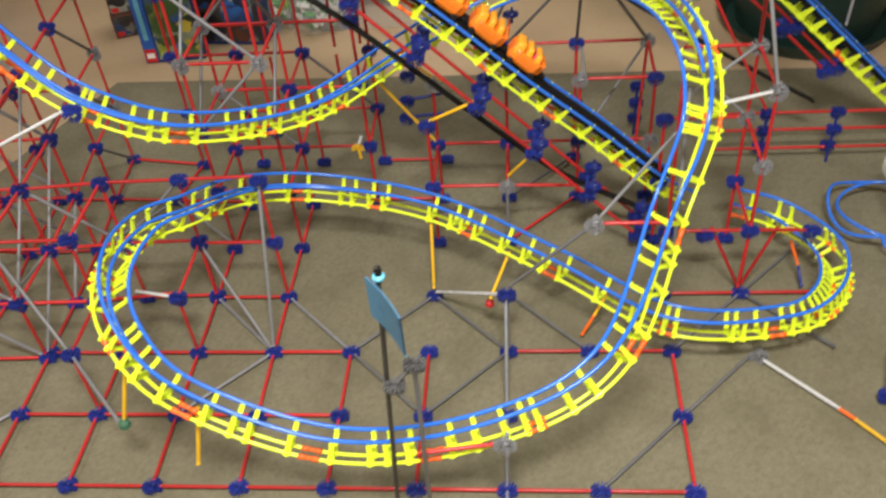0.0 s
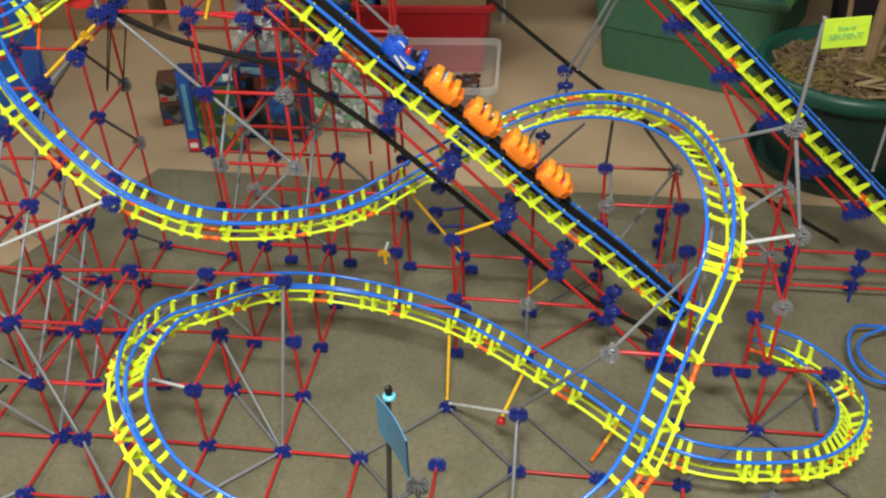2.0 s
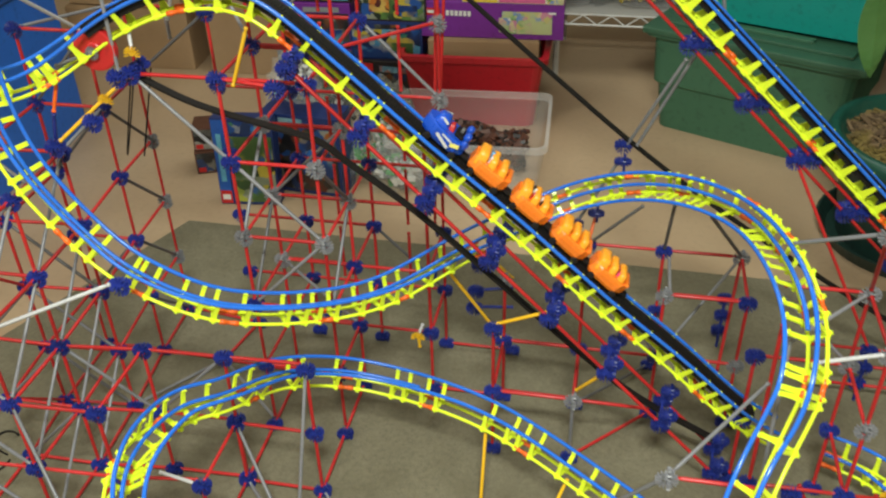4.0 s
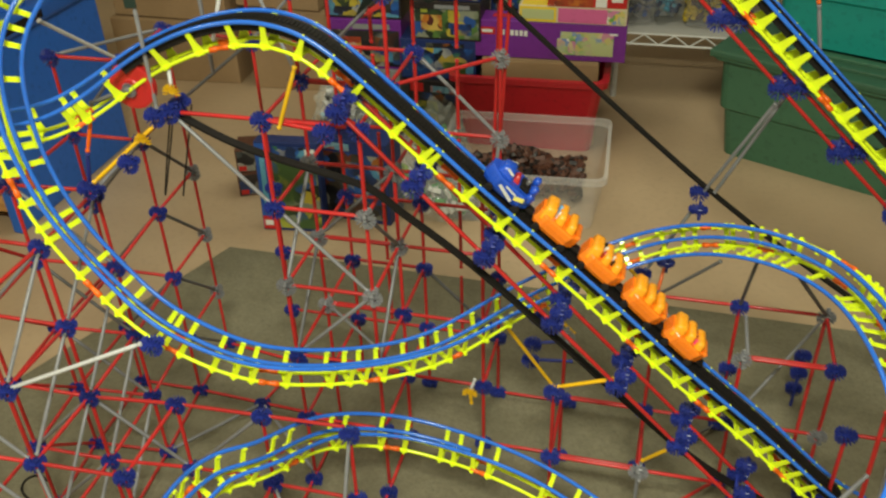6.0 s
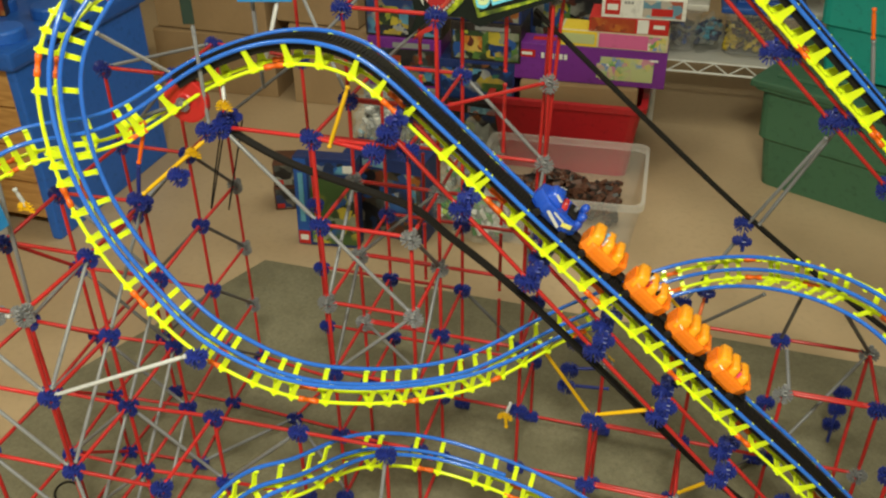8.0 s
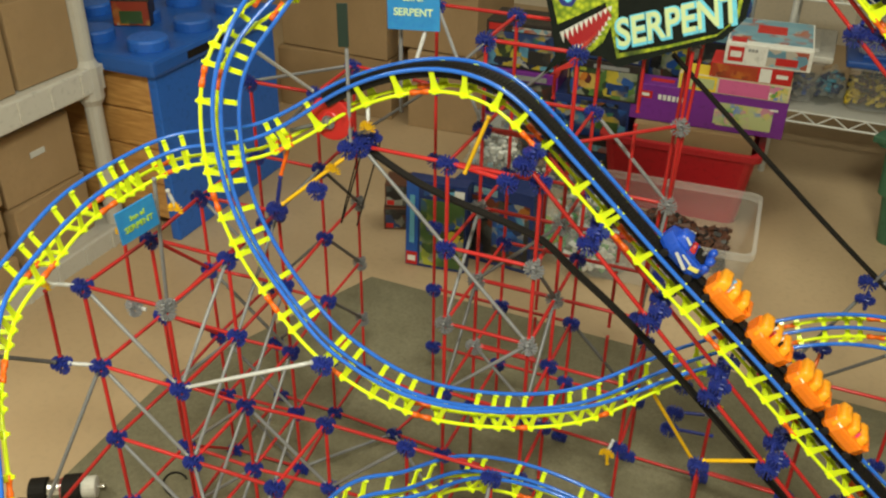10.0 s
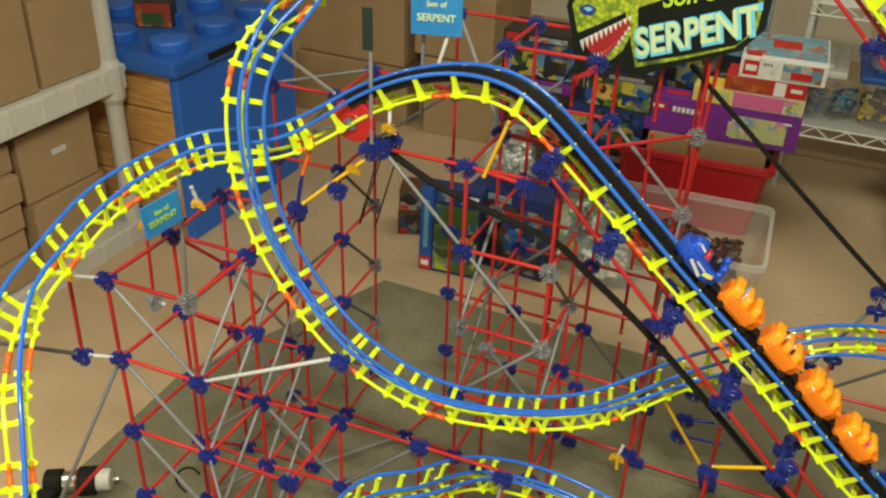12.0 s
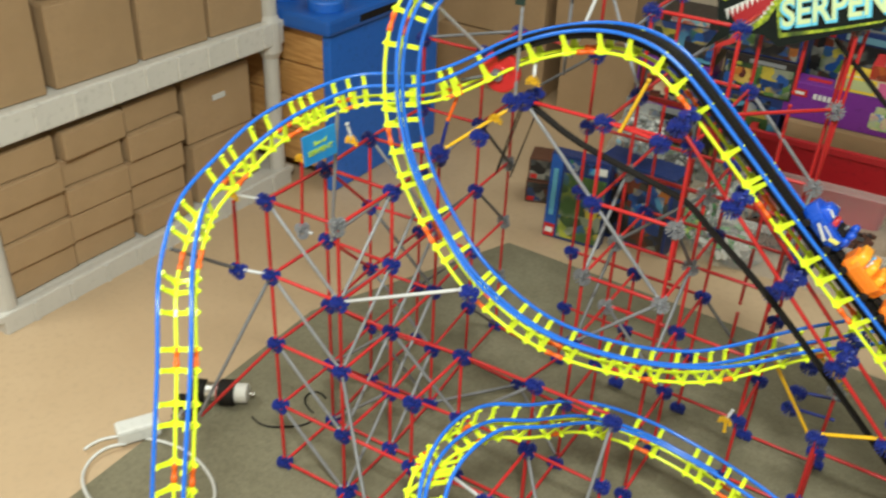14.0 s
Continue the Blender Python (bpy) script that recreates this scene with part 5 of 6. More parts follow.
PRINTS.update(BUSY)


def toy_box(label, sx, sy, sz, at, base, prints=(), tops=()):
    """A printed carton: body, with raised panels on its front (x, z, w, h, colour) and top."""
    root = thing("toy_box", label, "box", group="toy boxes")
    root.matrix_basis = at
    bm = bmesh.new()
    box(bm, sx, sy, sz, 0, 0, 0, 0.002)
    part("carton", bm, PRINTS[base], root)
    for i, (x, z, w, h, c) in enumerate(prints):
        bm = bmesh.new()
        box(bm, w * sx, 0.002, h * sz, (x - 0.5) * sx, -sy / 2 - 0.0006 * i - 0.0004, (z - h / 2) * sz)
        part("print", bm, PRINTS[c], root)
    for i, (x, y, w, h, c) in enumerate(tops):
        bm = bmesh.new()
        box(bm, w * sx, h * sy, 0.002, (x - 0.5) * sx, (y - 0.5) * sy, sz - 0.001 + 0.0006 * i)
        part("print", bm, PRINTS[c], root)
    return root


def bars(x, z, w, h, n, color):
    """A line of writing too small to read, as short plain bars."""
    return [(x + w * (i + 0.5) / n, z, 0.7 * w / n, h, color) for i in range(n)]


def build_boxes():
    toy_box("upright blue and yellow printed toy box on the floor", 0.175, 0.05, 0.265, pose(-0.835, 2.715, 0, -4, 0, 6), "navy", [(0.11, 0.5, 0.2, 0.96, "blue"), (0.11, 0.09, 0.19, 0.15, "red"), (0.11, 0.09, 0.13, 0.06, "white"), (0.11, 0.55, 0.08, 0.55, "sky"), (0.61, 0.42, 0.72, 0.76, "busy_green"), (0.60, 0.90, 0.6, 0.12, "busy_blue"), (0.88, 0.90, 0.16, 0.08, "white")])
    toy_box("small dark red printed toy box on the floor", 0.11, 0.09, 0.075, pose(-1.03, 2.90, 0, 0, 0, 22), "brown", [(0.5, 0.5, 0.92, 0.84, "busy_dark"), (0.16, 0.2, 0.2, 0.2, "red"), (0.6, 0.75, 0.5, 0.12, "dark")])
    toy_box("small dark red printed toy box stacked on another", 0.11, 0.09, 0.075, pose(-1.025, 2.905, 0.076, 0, 0, 18), "brown", [(0.5, 0.5, 0.92, 0.84, "busy_dark"), (0.16, 0.2, 0.2, 0.2, "red")])
    toy_box("dark blue printed toy box standing behind the tower", 0.24, 0.1, 0.25, pose(-0.69, 2.83, 0, 0, 0, -5), "navy", [(0.5, 0.45, 0.92, 0.8, "busy_dark"), (0.7, 0.5, 0.4, 0.5, "busy_blue"), (0.4, 0.92, 0.3, 0.08, "busy_sky")])
    toy_box("long purple printed toy box on the red bin", 0.465, 0.09, 0.115, pose(-0.235, 3.40, 0.285, 0, 0, 2), "purple", [(0.10, 0.72, 0.11, 0.2, "red"), (0.10, 0.72, 0.07, 0.08, "white"), (0.75, 0.47, 0.34, 0.62, "busy_pastel"), (0.62, 0.4, 0.12, 0.4, "busy_pastel"), (0.92, 0.76, 0.05, 0.05, "white")] + bars(0.19, 0.70, 0.18, 0.14, 6, "white"), [(0.5, 0.5, 0.9, 0.9, "purple"), (0.75, 0.5, 0.4, 0.8, "busy_pastel"), (0.2, 0.5, 0.15, 0.3, "red")])
    toy_box("yellow and pink printed toy box on the purple one", 0.32, 0.10, 0.05, pose(-0.165, 3.405, 0.401, 0, 0, 1), "cream", [(0.18, 0.5, 0.34, 0.9, "yellow"), (0.18, 0.5, 0.3, 0.6, "busy_pastel"), (0.6, 0.5, 0.46, 0.85, "pink"), (0.90, 0.5, 0.16, 0.8, "busy_pastel")], [(0.5, 0.5, 0.95, 0.9, "yellow")])
    toy_box("red and white printed toy box on the stack", 0.23, 0.12, 0.045, pose(-0.125, 3.415, 0.452, 0, 0, 2), "red", [(0.30, 0.5, 0.56, 0.85, "busy_warm"), (0.68, 0.5, 0.14, 0.9, "white"), (0.88, 0.55, 0.2, 0.6, "red"), (0.88, 0.55, 0.14, 0.25, "white")])
    toy_box("white and sky blue printed toy box on top of the stack", 0.24, 0.28, 0.062, pose(-0.092, 3.495, 0.498, 0, 0, 3), "white", [(0.13, 0.5, 0.18, 0.7, "red"), (0.13, 0.5, 0.13, 0.28, "white"), (0.72, 0.5, 0.46, 0.8, "busy_sky"), (0.72, 0.36, 0.25, 0.35, "red")] + bars(0.26, 0.75, 0.12, 0.12, 3, "grey"), [(0.5, 0.55, 0.96, 0.85, "busy_sky"), (0.5, 0.6, 0.35, 0.3, "red"), (0.14, 0.14, 0.18, 0.16, "red")])
    spots = [(-0.56, 3.40, 0.0, 0.22, 0.2, "dark", "busy_dark"), (-0.58, 3.42, 0.201, 0.24, 0.13, "navy", "busy_blue"), (-0.55, 3.42, 0.332, 0.22, 0.12, "dark", "busy_green"), (-0.57, 3.43, 0.453, 0.26, 0.10, "navy", "busy_dark"), (-0.83, 3.42, 0.0, 0.26, 0.22, "grey", "busy_dark"), (-0.82, 3.42, 0.221, 0.24, 0.16, "purple", "busy_dark"), (-0.82, 3.43, 0.382, 0.25, 0.15, "dark", "busy_blue"), (-0.55, 3.44, 0.554, 0.22, 0.10, "grey", "busy_dark"), (-0.30, 3.74, 0.0, 0.30, 0.30, "dark", "busy_dark"), (-0.32, 3.74, 0.301, 0.3, 0.2, "navy", "busy_dark"), (-0.31, 3.74, 0.502, 0.28, 0.16, "grey", "busy_blue")]
    for i, (x, y, z, w, h, base, busy) in enumerate(spots):
        toy_box("%s printed toy box stacked by the back wall" % {"navy": "dark blue", "blue": "blue", "dark": "black", "grey": "grey", "purple": "purple"}[base], w, 0.16, h, pose(x, y, z, 0, 0, (i * 7) % 9 - 4), base, [(0.5, 0.42, 0.94, 0.74, busy), (0.3, 0.45, 0.3, 0.4, ("busy_green", "busy_blue", "busy_warm")[i % 3]), (0.14, 0.88, 0.2, 0.14, "red" if i % 3 == 0 else base), (0.72, 0.3, 0.3, 0.3, ("busy_dark", "busy_green", "busy_blue")[i % 3])] + [(0.6, 0.87, 0.5, 0.1, ("busy_sky", "busy_dark", "grey")[i % 3])])


build_boxes()


def carton(at, sx, sy, sz, label="plain brown cardboard carton on the plastic shelf"):
    root = thing("carton", label, "box", group="cardboard cartons")
    root.matrix_basis = at
    bm = bmesh.new()
    box(bm, sx, sy, sz - 0.004, 0, 0, 0, 0.004)
    part("body", bm, CARD, root)
    for s in (-1, 1):
        bm = bmesh.new()
        box(bm, sx * 0.985, sy * 0.485, 0.003, 0, s * sy * 0.247, sz - 0.004, 0.001)
        part("flap", bm, CARD, root)
    return root


def open_bin(name, label, sx, sy, sz, at, material, lid=False, wall=0.004, rim=0.012, taper=0.88, ribs=0, rim_material=None):
    """A moulded tub: tapered walls with thickness, rolled rim, optional lid and ribs."""
    root = thing(name, label, "bin", group="storage bins")
    root.matrix_basis = at
    bm = bmesh.new()
    def ring(kx, ky, z, r=0.03):
        out = []
        for cx, cy, a0 in ((1, 1, 0), (-1, 1, 90), (-1, -1, 180), (1, -1, 270)):
            for a in (0, 30, 60, 90):
                t = radians(a0 + a)
                out.append(bm.verts.new((cx * (kx - r) + r * math.cos(t), cy * (ky - r) + r * math.sin(t), z)))
        return out
    hx, hy = sx / 2, sy / 2
    rings = [ring(hx * taper, hy * taper, 0), ring(hx * (taper + (1 - taper) * 0.45), hy * (taper + (1 - taper) * 0.45), sz * 0.45)]
    if ribs:
        rings += [ring(hx * (taper + (1 - taper) * 0.6) + 0.006, hy * (taper + (1 - taper) * 0.6) + 0.006, sz * 0.48)]
    rings += [ring(hx, hy, sz - 0.02), ring(hx - wall, hy - wall, sz - 0.02), ring(hx * taper - wall, hy * taper - wall, wall)]
    for a, b in zip(rings, rings[1:]):
        for i in range(16):
            bm.faces.new((a[i], a[(i + 1) % 16], b[(i + 1) % 16], b[i]))
    bm.faces.new(rings[0][::-1])
    bm.faces.new(rings[-1])
    part("tub", bm, material, root)
    bm = bmesh.new()
    loops = [ring(hx - wall, hy - wall, sz - 0.02), ring(hx + rim, hy + rim, sz - 0.018), ring(hx + rim, hy + rim, sz), ring(hx - wall, hy - wall, sz)]
    for a, b in zip(loops, loops[1:] + loops[:1]):
        for i in range(16):
            bm.faces.new((a[i], a[(i + 1) % 16], b[(i + 1) % 16], b[i]))
    part("rim", bm, CLEAR_RIM if material is CLEAR else material, root)
    if lid:
        bm = bmesh.new()
        box(bm, sx + 2 * rim + 0.012, sy + 2 * rim + 0.012, 0.022, 0, 0, sz - 0.010, 0.006)
        box(bm, sx - 0.06, sy - 0.06, 0.012, 0, 0, sz + 0.010, 0.004)
        cover = part("lid", bm, rim_material or material, root)
        for s in (-1, 1):
            bm = bmesh.new()
            box(bm, sx * 0.5, 0.03, 0.010, 0, s * sy * 0.3, sz + 0.021, 0.003)
            part("ridge", bm, rim_material or material, cover)
    return root


CRATE = plastic("dark_crate_plastic", (0.012, 0.007, 0.014), 0.6)


def build_bins():
    tote = open_bin("storage_tote", "large green plastic storage tote with lid on the floor", 0.62, 0.42, 0.33, pose(0.645, 3.445, 0, 0, 0, -25), GREEN, True, rim=0.02, ribs=1)
    open_bin("storage_tote", "teal plastic storage tote stacked on the green one", 0.60, 0.42, 0.30, pose(0.745, 3.485, 0.366, 0, 0, -23), TEAL, True, rim=0.02, ribs=1)
    open_bin("clear_bin", "clear plastic bin half full of brown bricks on the floor", 0.46, 0.37, 0.17, pose(-0.24, 3.01, 0, 0, 0, 3), CLEAR, wall=0.003, rim=0.007, taper=0.9)
    open_bin("clear_bin", "empty clear plastic bin on the carpet beside the coil", 0.32, 0.34, 0.12, pose(1.085, 1.80, 0.008, 0, 0, -2), CLEAR, wall=0.003, rim=0.008)
    open_bin("red_bin", "glossy red plastic bin behind the clear one", 0.46, 0.34, 0.245, pose(-0.29, 3.46, 0, 0, 0, 2), BIN_RED, rim=0.016)
    carton(pose(-0.26, 3.44, 0.005, 0, 0, 3), 0.36, 0.2, 0.279, "pale brown carton standing in the red bin")
    for i, (x, z, m) in enumerate(((-0.04, 0.25, CLEAR), (0.27, 0.25, CLEAR), (0.53, 0.25, CLEAR), (0.26, 0.44, CLEAR))):
        b = open_bin("clear_bin", "clear lidded plastic bin with coloured bricks on the wire shelf", 0.24, 0.3, 0.16, pose(x, 3.95, z, 0, 0, 2 * i), m, True, wall=0.003, rim_material=(SHELF, PRINTS["blue"])[i % 2])
    open_bin("dark_crate", "tall dark purple plastic crate behind the potted plant", 0.74, 0.40, 0.74, pose(1.43, 3.50, 0, 0, 0, -14), CRATE, True, rim=0.012)
    # bricks in the bins
    r = random.Random(4)
    def heap(label, cx, cy, cz, sx, sy, sz, n, mats):
        bm = bmesh.new()
        for _ in range(n):
            x, y = r.uniform(-1, 1), r.uniform(-1, 1)
            top = sz * (1 - 0.5 * (x * x + y * y) / 2) * (0.75 + 0.25 * math.sin(5 * x + 3 * y))
            for lay in (0.35, 1.0):
                m = pose(cx + x * sx, cy + y * sy, cz + top * lay, r.uniform(-40, 40), r.uniform(-40, 40), r.uniform(0, 90))
                made = box(bm, r.choice((0.016, 0.024, 0.032)), 0.014, 0.011, turn=m, mat=r.randrange(len(mats)))
        tagged(part("loose_bricks", bm, mats), label, "bricks", kind="stuff")
    heap("heap of small brown plastic bricks inside the clear bin", -0.25, 3.08, 0.006, 0.165, 0.085, 0.085, 360, [PRINTS["brown"], PRINTS["dark"], PRINTS["brown"]])
    heap("coloured plastic bricks inside a clear bin", -0.04, 3.95, 0.255, 0.08, 0.10, 0.05, 70, [PRINTS["blue"], PRINTS["navy"], PRINTS["grey"]])
    heap("yellow plastic bricks inside a clear bin", 0.25, 3.94, 0.255, 0.08, 0.10, 0.075, 150, [PRINTS["yellow"], PRINTS["brown"], PRINTS["dark"], PRINTS["yellow"]])


build_bins()


def wire_shelf():
    root = thing("wire_shelf", "white wire shelving unit along the back", "shelf")
    for z in (0.235, 0.64):
        bm = bmesh.new()
        for y in np.linspace(3.76, 4.14, 16):
            sweep(bm, [Vector((-0.06, y, z)), Vector((1.3, y, z))], 0.003, 6)
        sweep(bm, [Vector((-0.06, 3.755, z - 0.035)), Vector((1.3, 3.755, z - 0.035))], 0.004, 6)
        for i in range(28):
            x = -0.06 + i * 0.05
            sweep(bm, [Vector((x, 3.755, z - 0.035 * (i % 2))), Vector((x + 0.05, 3.755, z - 0.035 * ((i + 1) % 2)))], 0.0025, 6)
        part("wire_deck", bm, WHITE, root)
        bm = bmesh.new()
        box(bm, 1.36, 0.38, 0.004, 0.62, 3.95, z + 0.003)
        part("liner", bm, SHELF, root, "white shelf liner")
    for x in (-0.05, 1.29):
        for y in (3.765, 4.135):
            bm = bmesh.new()
            turned(bm, [(0.011, 0), (0.011, 0.9)], 10, Matrix.Translation((x, y, 0)))
            part("post", bm, WHITE, root)


wire_shelf()


def bag(label, at, s, seed, tint_mat):
    """A crumpled clear bag of parts."""
    r = random.Random(seed)
    bm = bmesh.new()
    bmesh.ops.create_icosphere(bm, subdivisions=4, radius=1.0)
    for v in bm.verts:
        n = noise.noise(v.co * 2.2 + Vector((seed, 0, 0))) * 0.35 + abs(noise.noise(v.co * 6.0 + Vector((0, seed, 0)))) * 0.22
        v.co *= 1 + n
        v.co.x *= s[0]; v.co.y *= s[1]; v.co.z = max(-0.5, v.co.z) * s[2] + s[2] * 0.5
    ob = part("parts_bag", bm, BAG, at=at)
    tagged(ob, label, "bag", "parts bags")
    bm = bmesh.new()
    for _ in range(110):
        a, h = r.uniform(0, 6.28), r.uniform(0.15, 0.85)
        k = math.sqrt(max(0, 1 - (2 * h - 1) ** 2)) * r.uniform(0.2, 0.85)
        box(bm, 0.026, 0.014, 0.009, turn=pose(s[0] * k * math.cos(a), s[1] * k * math.sin(a), 0.01 + s[2] * h * 1.1, r.uniform(0, 90), r.uniform(0, 90), 0), mat=r.randrange(3))
    inner = part("contents", bm, tint_mat, ob, "coloured plastic parts seen through the bag")
    return ob


BAG = clear_plastic("bag_film", (0.8, 0.84, 0.8), 0.13)
BAG.node_tree.nodes["Principled BSDF"].inputs["Roughness"].default_value = 0.06
for k, (x, y, z, sx, sy, sz, mats) in enumerate(((-0.60, 2.90, 0.0, 0.10, 0.07, 0.09, ("green", "white", "lime")), (-0.43, 2.88, 0.0, 0.09, 0.07, 0.08, ("green", "white", "grey")), (-0.66, 2.98, 0.13, 0.11, 0.07, 0.07, ("grey", "white", "dark")), (-0.50, 3.02, 0.0, 0.12, 0.08, 0.16, ("white", "grey", "green")), (-0.80, 3.05, 0.0, 0.14, 0.09, 0.2, ("grey", "dark", "sky")), (-0.72, 2.86, 0.29, 0.10, 0.06, 0.05, ("white", "grey", "dark")), (0.105, 3.90, 0.242, 0.045, 0.07, 0.075, ("navy", "grey", "sky")))):
    bag("crumpled clear bag of plastic parts behind the tower", pose(x, y, z, 0, 0, 25 * k), (sx, sy, sz), k + 1, [PRINTS[m] for m in mats])


def mulch_material():
    m, t, b = nodes_of("bark_mulch")
    info = t.nodes.new("ShaderNodeNewGeometry")
    co = t.nodes.new("ShaderNodeTexCoord")
    n = add(t, "ShaderNodeTexNoise", Scale=9.0, Detail=3.0)
    t.links.new(co.outputs["Object"], n.inputs["Vector"])
    c = mixed(t, info.outputs["Random Per Island"], (0.055, 0.032, 0.015), (0.24, 0.16, 0.08))
    t.links.new(mixed(t, ramp(t, n.outputs[0], 0.44, 0.56), c, (0.17, 0.125, 0.03)), b.inputs["Base Color"])
    b.inputs["Roughness"].default_value = 0.85
    return m


def potted_plant():
    root = thing("potted_plant", "large dark green pot with bark mulch and a woody stem", "plant", (0.98, 2.80, 0))
    bm = bmesh.new()
    turned(bm, [(0.17, 0), (0.19, 0.01), (0.222, 0.22), (0.232, 0.262), (0.225, 0.262), (0.215, 0.25), (0.05, 0.25)], 48)
    part("pot", bm, POT, root, smooth=False)
    bm = bmesh.new()
    turned(bm, [(0.222, 0.250), (0.252, 0.256), (0.262, 0.268), (0.264, 0.29), (0.258, 0.302), (0.245, 0.305), (0.230, 0.296), (0.222, 0.27)], 48)
    part("rim", bm, POT_RIM, root, "rolled green plastic rim", smooth=True)
    bm = bmesh.new()
    turned(bm, [(0.20, 0.0), (0.225, 0.0), (0.245, 0.04), (0.238, 0.04), (0.215, 0.008)], 48)
    part("saucer", bm, POT, root)
    r = random.Random(9)
    bm = bmesh.new()
    turned(bm, [(0.20, 0.24), (0.22, 0.255), (0.12, 0.268), (0.02, 0.275)], 24)
    for _ in range(1500):
        a, k = r.uniform(0, 6.28), 0.218 * math.sqrt(r.random())
        box(bm, r.choice((0.012, 0.02, 0.03, 0.055)) * r.uniform(0.7, 1.2), r.uniform(0.005, 0.014), 0.004, turn=pose(k * math.cos(a), k * math.sin(a), 0.262 + r.uniform(0, 0.014) + 0.02 * (1 - k / 0.215), r.uniform(-25, 25), r.uniform(-25, 25), r.uniform(0, 360)))
    part("mulch", bm, MULCH, root, "brown bark chips and dry moss")
    bm = bmesh.new()
    for _ in range(26):
        a, k = r.uniform(0, 6.28), 0.15 * math.sqrt(r.random())
        box(bm, r.uniform(0.03, 0.085), r.uniform(0.006, 0.014), 0.003, turn=pose(0.05 + k * math.cos(a), -0.07 + k * math.sin(a), 0.285 + r.uniform(0, 0.012), r.uniform(-20, 20), r.uniform(-14, 14), r.uniform(-40, 40)))
    part("bark_sliver", bm, SLIVER, root, "pale dry bark slivers")
    bm = bmesh.new()
    for base, tip, r0 in (((0.03, 0.02, 0.26), (0.06, 0.06, 0.95), 0.02), ((0.03, 0.02, 0.27), (0.16, 0.10, 0.55), 0.010), ((-0.02, 0.06, 0.27), (-0.04, 0.12, 0.85), 0.008)):
        a, b = Vector(base), Vector(tip)
        turned(bm, [(r0 * (1 - 0.5 * u), (b - a).length * u) for u in np.linspace(0, 1, 8)], 10, between(a, b) @ Matrix.Rotation(0.05, 4, "X"))
    part("stem", bm, BARK, root, "pale brown woody stem")
    for i in range(9):
        a = i * 2.4
        bm = bmesh.new()
        n = 8
        L = 0.14 + 0.02 * (i % 3)
        rows = []
        for k in range(n + 1):
            u = k / n
            w = 0.045 * math.sin(math.pi * min(1, u * 0.97 + 0.02)) ** 0.8
            rows.append([bm.verts.new((u * L, s * w, -0.12 * u * u * L / 0.14 + 0.02 * u + abs(s) * 0.006)) for s in (-1, 0, 1)])
        for p, q in zip(rows, rows[1:]):
            for s in (0, 1):
                bm.faces.new((p[s], q[s], q[s + 1], p[s + 1]))
        part("leaf", bm, LEAF, root, at=Matrix.Translation((0.055 + 0.02 * math.cos(a), 0.05 + 0.02 * math.sin(a), 0.62 + 0.035 * i)) @ Matrix.Rotation(a, 4, "Z"))

    bm = bmesh.new()
    rows = []
    for k in range(11):
        u = k / 10
        w = 0.036 * math.sin(math.pi * min(1, 0.12 + u * 0.88)) ** 0.75
        rows.append([bm.verts.new((u * 0.20, s * w, abs(s) * 0.010 - 0.03 * u * u)) for s in (-1, 0, 1)])
    for p, q in zip(rows, rows[1:]):
        for s in (0, 1):
            bm.faces.new((p[s], q[s], q[s + 1], p[s + 1]))
    part("leaf", bm, LEAF, root, "long drooping green leaf", at=Matrix.Translation((-0.235, -0.04, 0.668)) @ Matrix.Rotation(radians(86), 4, "Y") @ Matrix.Rotation(radians(-90), 4, "X"))
    bm = bmesh.new()
    a, b = Vector((0.05, 0.04, 0.72)), Vector((-0.235, -0.04, 0.668))
    turned(bm, [(0.003, 0.0), (0.0025, (b - a).length)], 6, between(a, b))
    part("leaf_stalk", bm, BARK, root)


POT_RIM = plastic("pot_rim_plastic", (0.012, 0.075, 0.052), 0.35)
MULCH = mulch_material()
SLIVER = surface("pale_sliver", (0.26, 0.18, 0.09), (0.38, 0.28, 0.15), 0.8, 30.0, 200.0, 0.3, 0.002)
BARK = surface("pale_bark", (0.22, 0.14, 0.07), (0.32, 0.21, 0.11), 0.8, 20.0, 120.0, 0.5, 0.003)
LEAF = surface("plant_leaf", (0.05, 0.14, 0.03), (0.08, 0.2, 0.05), 0.4, 12.0, 80.0)
potted_plant()


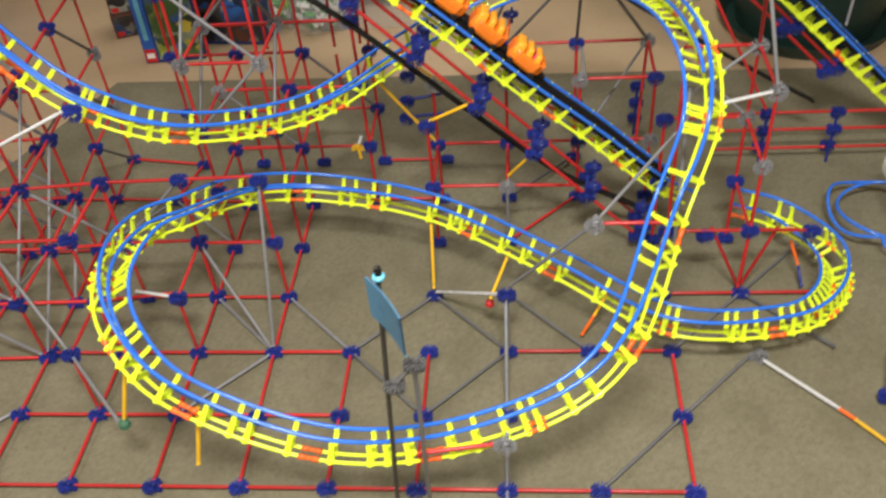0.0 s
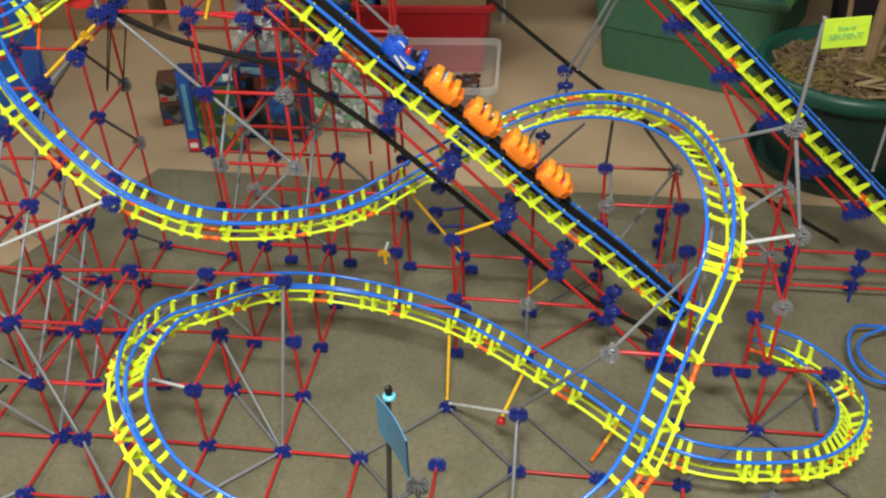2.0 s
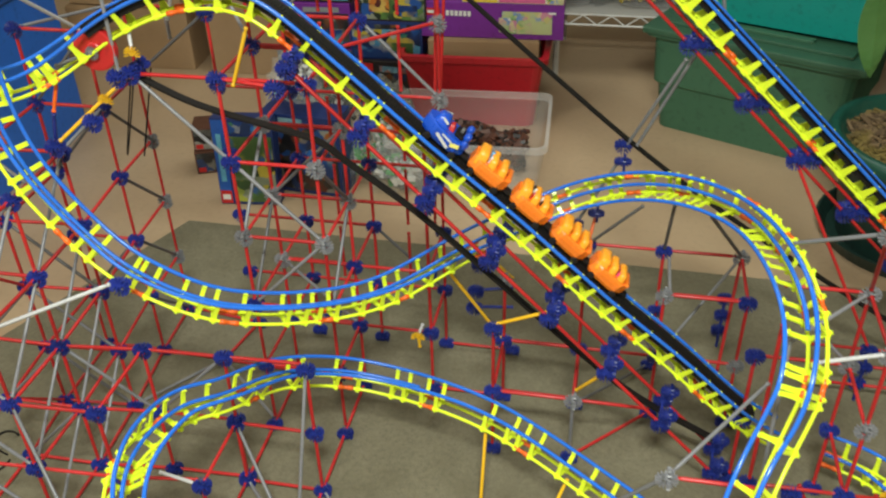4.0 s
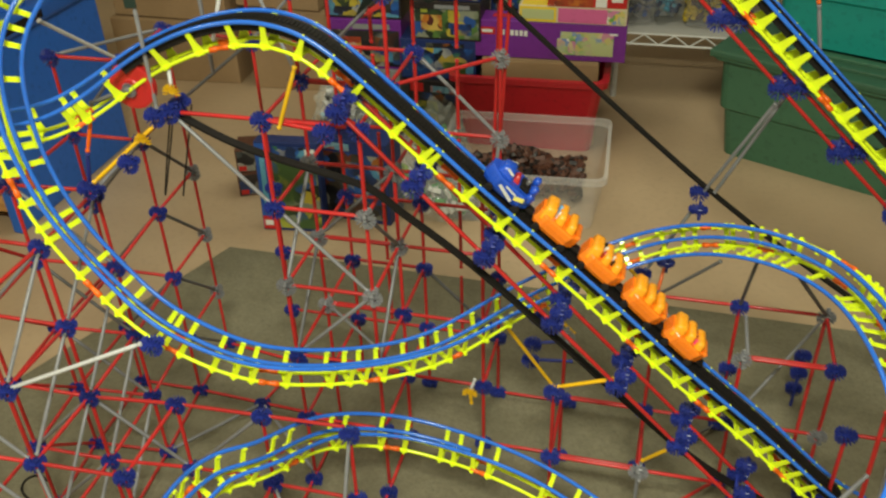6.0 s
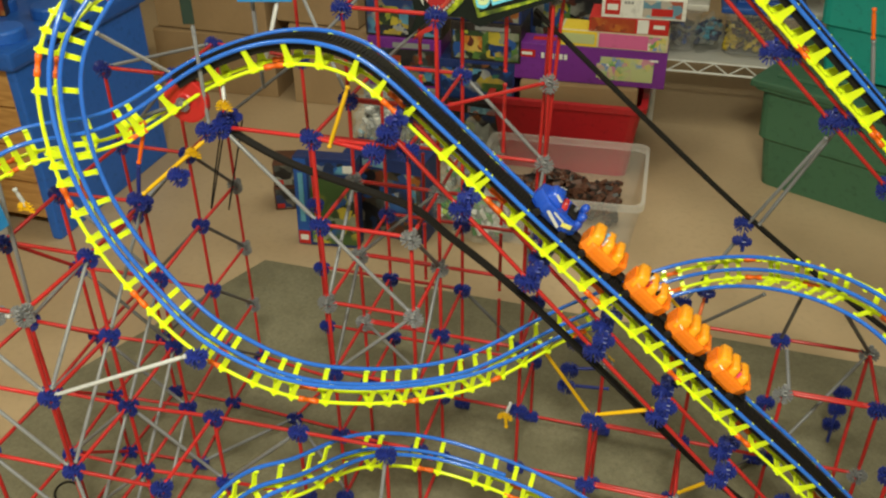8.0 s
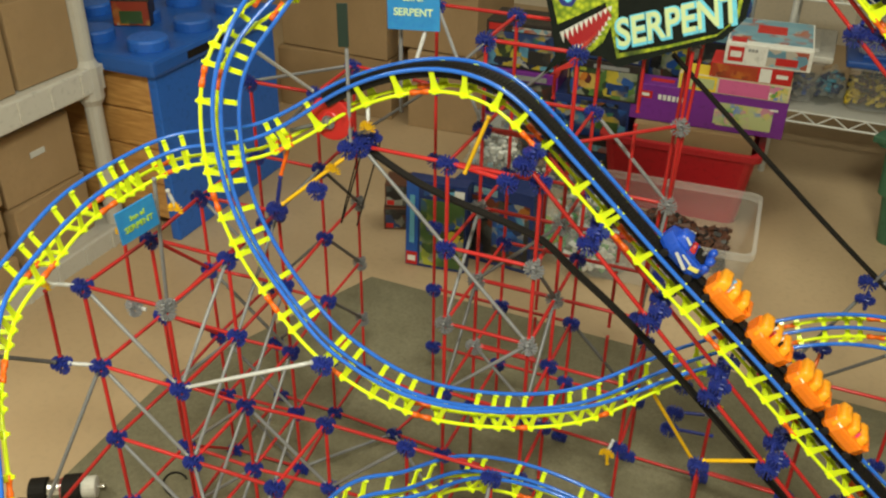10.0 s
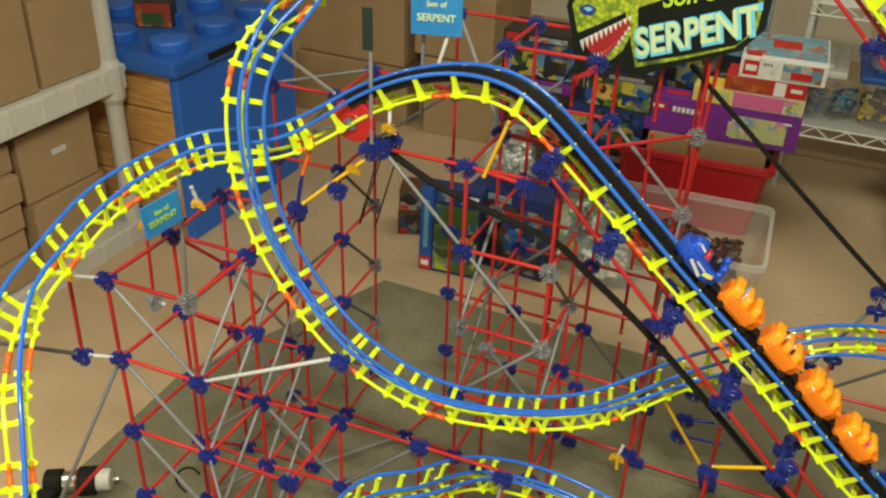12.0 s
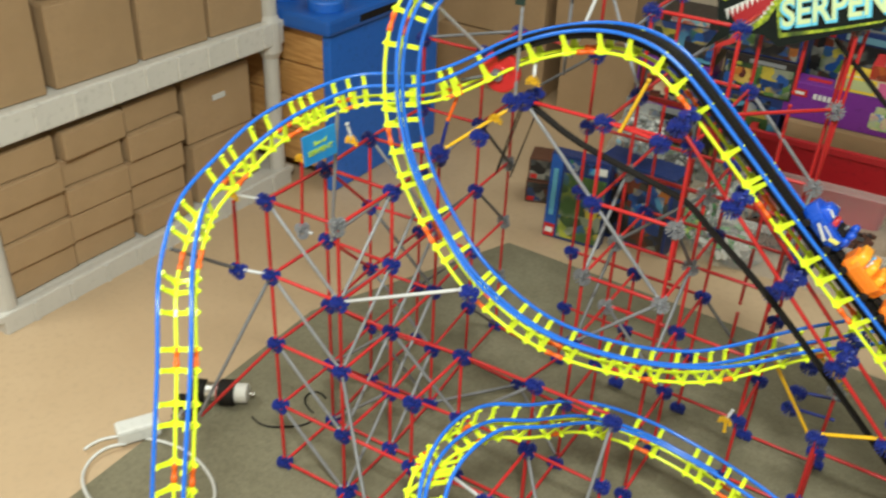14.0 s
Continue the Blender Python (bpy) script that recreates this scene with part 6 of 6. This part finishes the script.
def toy_table():
    root = thing("play_table", "blue plastic play table with studs and pine drawers", "table")
    root.matrix_basis = pose(-1.578, 2.512, 0, 0, 0, 0)
    deep = 0.62
    bm = bmesh.new()
    box(bm, 0.56, deep, 0.05, -0.27, deep / 2 - 0.01, 0.51, 0.012)
    top = part("studded_top", bm, TABLE_BLUE, root)
    bm = bmesh.new()
    turned(bm, [(0.052, 0), (0.055, 0.003), (0.055, 0.028), (0.052, 0.033), (0.046, 0.035)], 28)
    stud = finish(bm, "stud", TABLE_BLUE)
    for i in range(3):
        for j in range(3):
            part("stud", stud, parent=top, at=Matrix.Translation((-0.077 - 0.185 * i, 0.085 + 0.2 * j, 0.558)))
    for x in (-0.02, -0.52):
        bm = bmesh.new()
        box(bm, 0.03, deep - 0.04, 0.51, x, deep / 2 - 0.01, 0, 0.006)
        part("side_panel", bm, TABLE_BLUE, root)
    for k in range(4):
        bm = bmesh.new()
        box(bm, 0.465, deep - 0.1, 0.108, -0.27, deep / 2 - 0.015, 0.05 + 0.113 * k, 0.005)
        part("drawer", bm, PINE, root, "varnished pine drawer")
    # solid black bar stands for the shade inside the handle slot
    bm = bmesh.new()
    box(bm, 0.185, 0.006, 0.022, 0.0085, 0.228, 0.524, 0.002, turn=Matrix.Rotation(math.pi / 2, 4, "Z"))
    part("slot", bm, BLACK, root, "black bar for the shade inside a handle slot")
    b = toy_box("small dark red and green printed toy box on the play table", 0.11, 0.06, 0.075, pose(-1.835, 2.76, 0.5605, 0, 0, 24), "dark", [(0.5, 0.5, 0.94, 0.92, "busy_warm"), (0.5, 0.35, 0.6, 0.5, "busy_green")])


toy_table()


def plastic_shelving():
    root = thing("plastic_shelving", "white moulded plastic shelving unit loaded with cartons", "shelf")
    x0, y0, y1 = -1.75, 1.50, 2.47
    for x in (x0 - 0.02, x0 - 0.40):
        for y in (y0, y1):
            bm = bmesh.new()
            turned(bm, [(0.030, 0), (0.026, 0.02), (0.024, 0.42), (0.036, 0.44), (0.036, 0.53), (0.026, 0.55), (0.024, 0.92), (0.034, 0.94), (0.034, 1.02)], 14, Matrix.Translation((x, y, 0)))
            part("post", bm, SHELF, root, smooth=False)
    for z in (-0.016, 0.462, 0.95):
        bm = bmesh.new()
        box(bm, 0.44, y1 - y0 + 0.08, 0.02, x0 - 0.21, (y0 + y1) / 2, z + 0.05, 0.004)
        box(bm, 0.022, y1 - y0 + 0.06, 0.072, x0 + 0.0, (y0 + y1) / 2, z, 0.006)
        box(bm, 0.022, y1 - y0 + 0.06, 0.072, x0 - 0.42, (y0 + y1) / 2, z, 0.006)
        for i in range(9):
            box(bm, 0.006, 0.012, 0.06, x0 + 0.013, y0 + (i + 0.5) * (y1 - y0) / 9, z + 0.006, 0.001)
        part("deck", bm, SHELF, root)
    r = random.Random(21)
    # low flat cartons in stacks under the deck, near end
    for j in range(3):
        for k in range(5):
            carton(pose(x0 - 0.20 + r.uniform(-0.012, 0.012), 1.62 + 0.195 * j, 0.057 + 0.076 * k, 0, 0, r.uniform(-3, 3)), 0.36, 0.185, 0.075, "low flat brown carton in a stack under the shelf")
    carton(pose(x0 - 0.22, 2.27, 0.057, 0, 0, 3), 0.36, 0.27, 0.18); carton(pose(x0 - 0.215, 2.275, 0.239, 0, 0, -2), 0.34, 0.25, 0.19, "brown carton with a white label under the shelf deck")
    bm = bmesh.new()
    box(bm, 0.002, 0.05, 0.016, x0 - 0.0435, 2.27, 0.345)
    tagged(part("paper_label", bm, WHITE), "small white paper label on a carton", "label")
    for y, h, d in ((1.60, 0.24, 0.25), (1.87, 0.20, 0.24), (2.12, 0.26, 0.22), (2.35, 0.22, 0.2)):
        carton(pose(x0 - 0.20, y, 0.534, 0, 0, r.uniform(-3, 3)), 0.36, d, h, "brown carton standing on the shelf deck")
        carton(pose(x0 - 0.22, y + 0.01, 0.535 + h, 0, 0, r.uniform(-3, 3)), 0.34, d * 0.92, 0.16, "brown carton stacked on another carton")


plastic_shelving()
for x, z, w, h in ((-1.67, 0.0, 0.48, 0.24), (-1.65, 0.244, 0.46, 0.26), (-1.20, 0.0, 0.30, 0.30), (-1.22, 0.304, 0.32, 0.24)):
    carton(pose(x, 3.78, z, 0, 0, 3 - 20 * z), w, 0.34, h, "large brown carton stacked by the back wall")
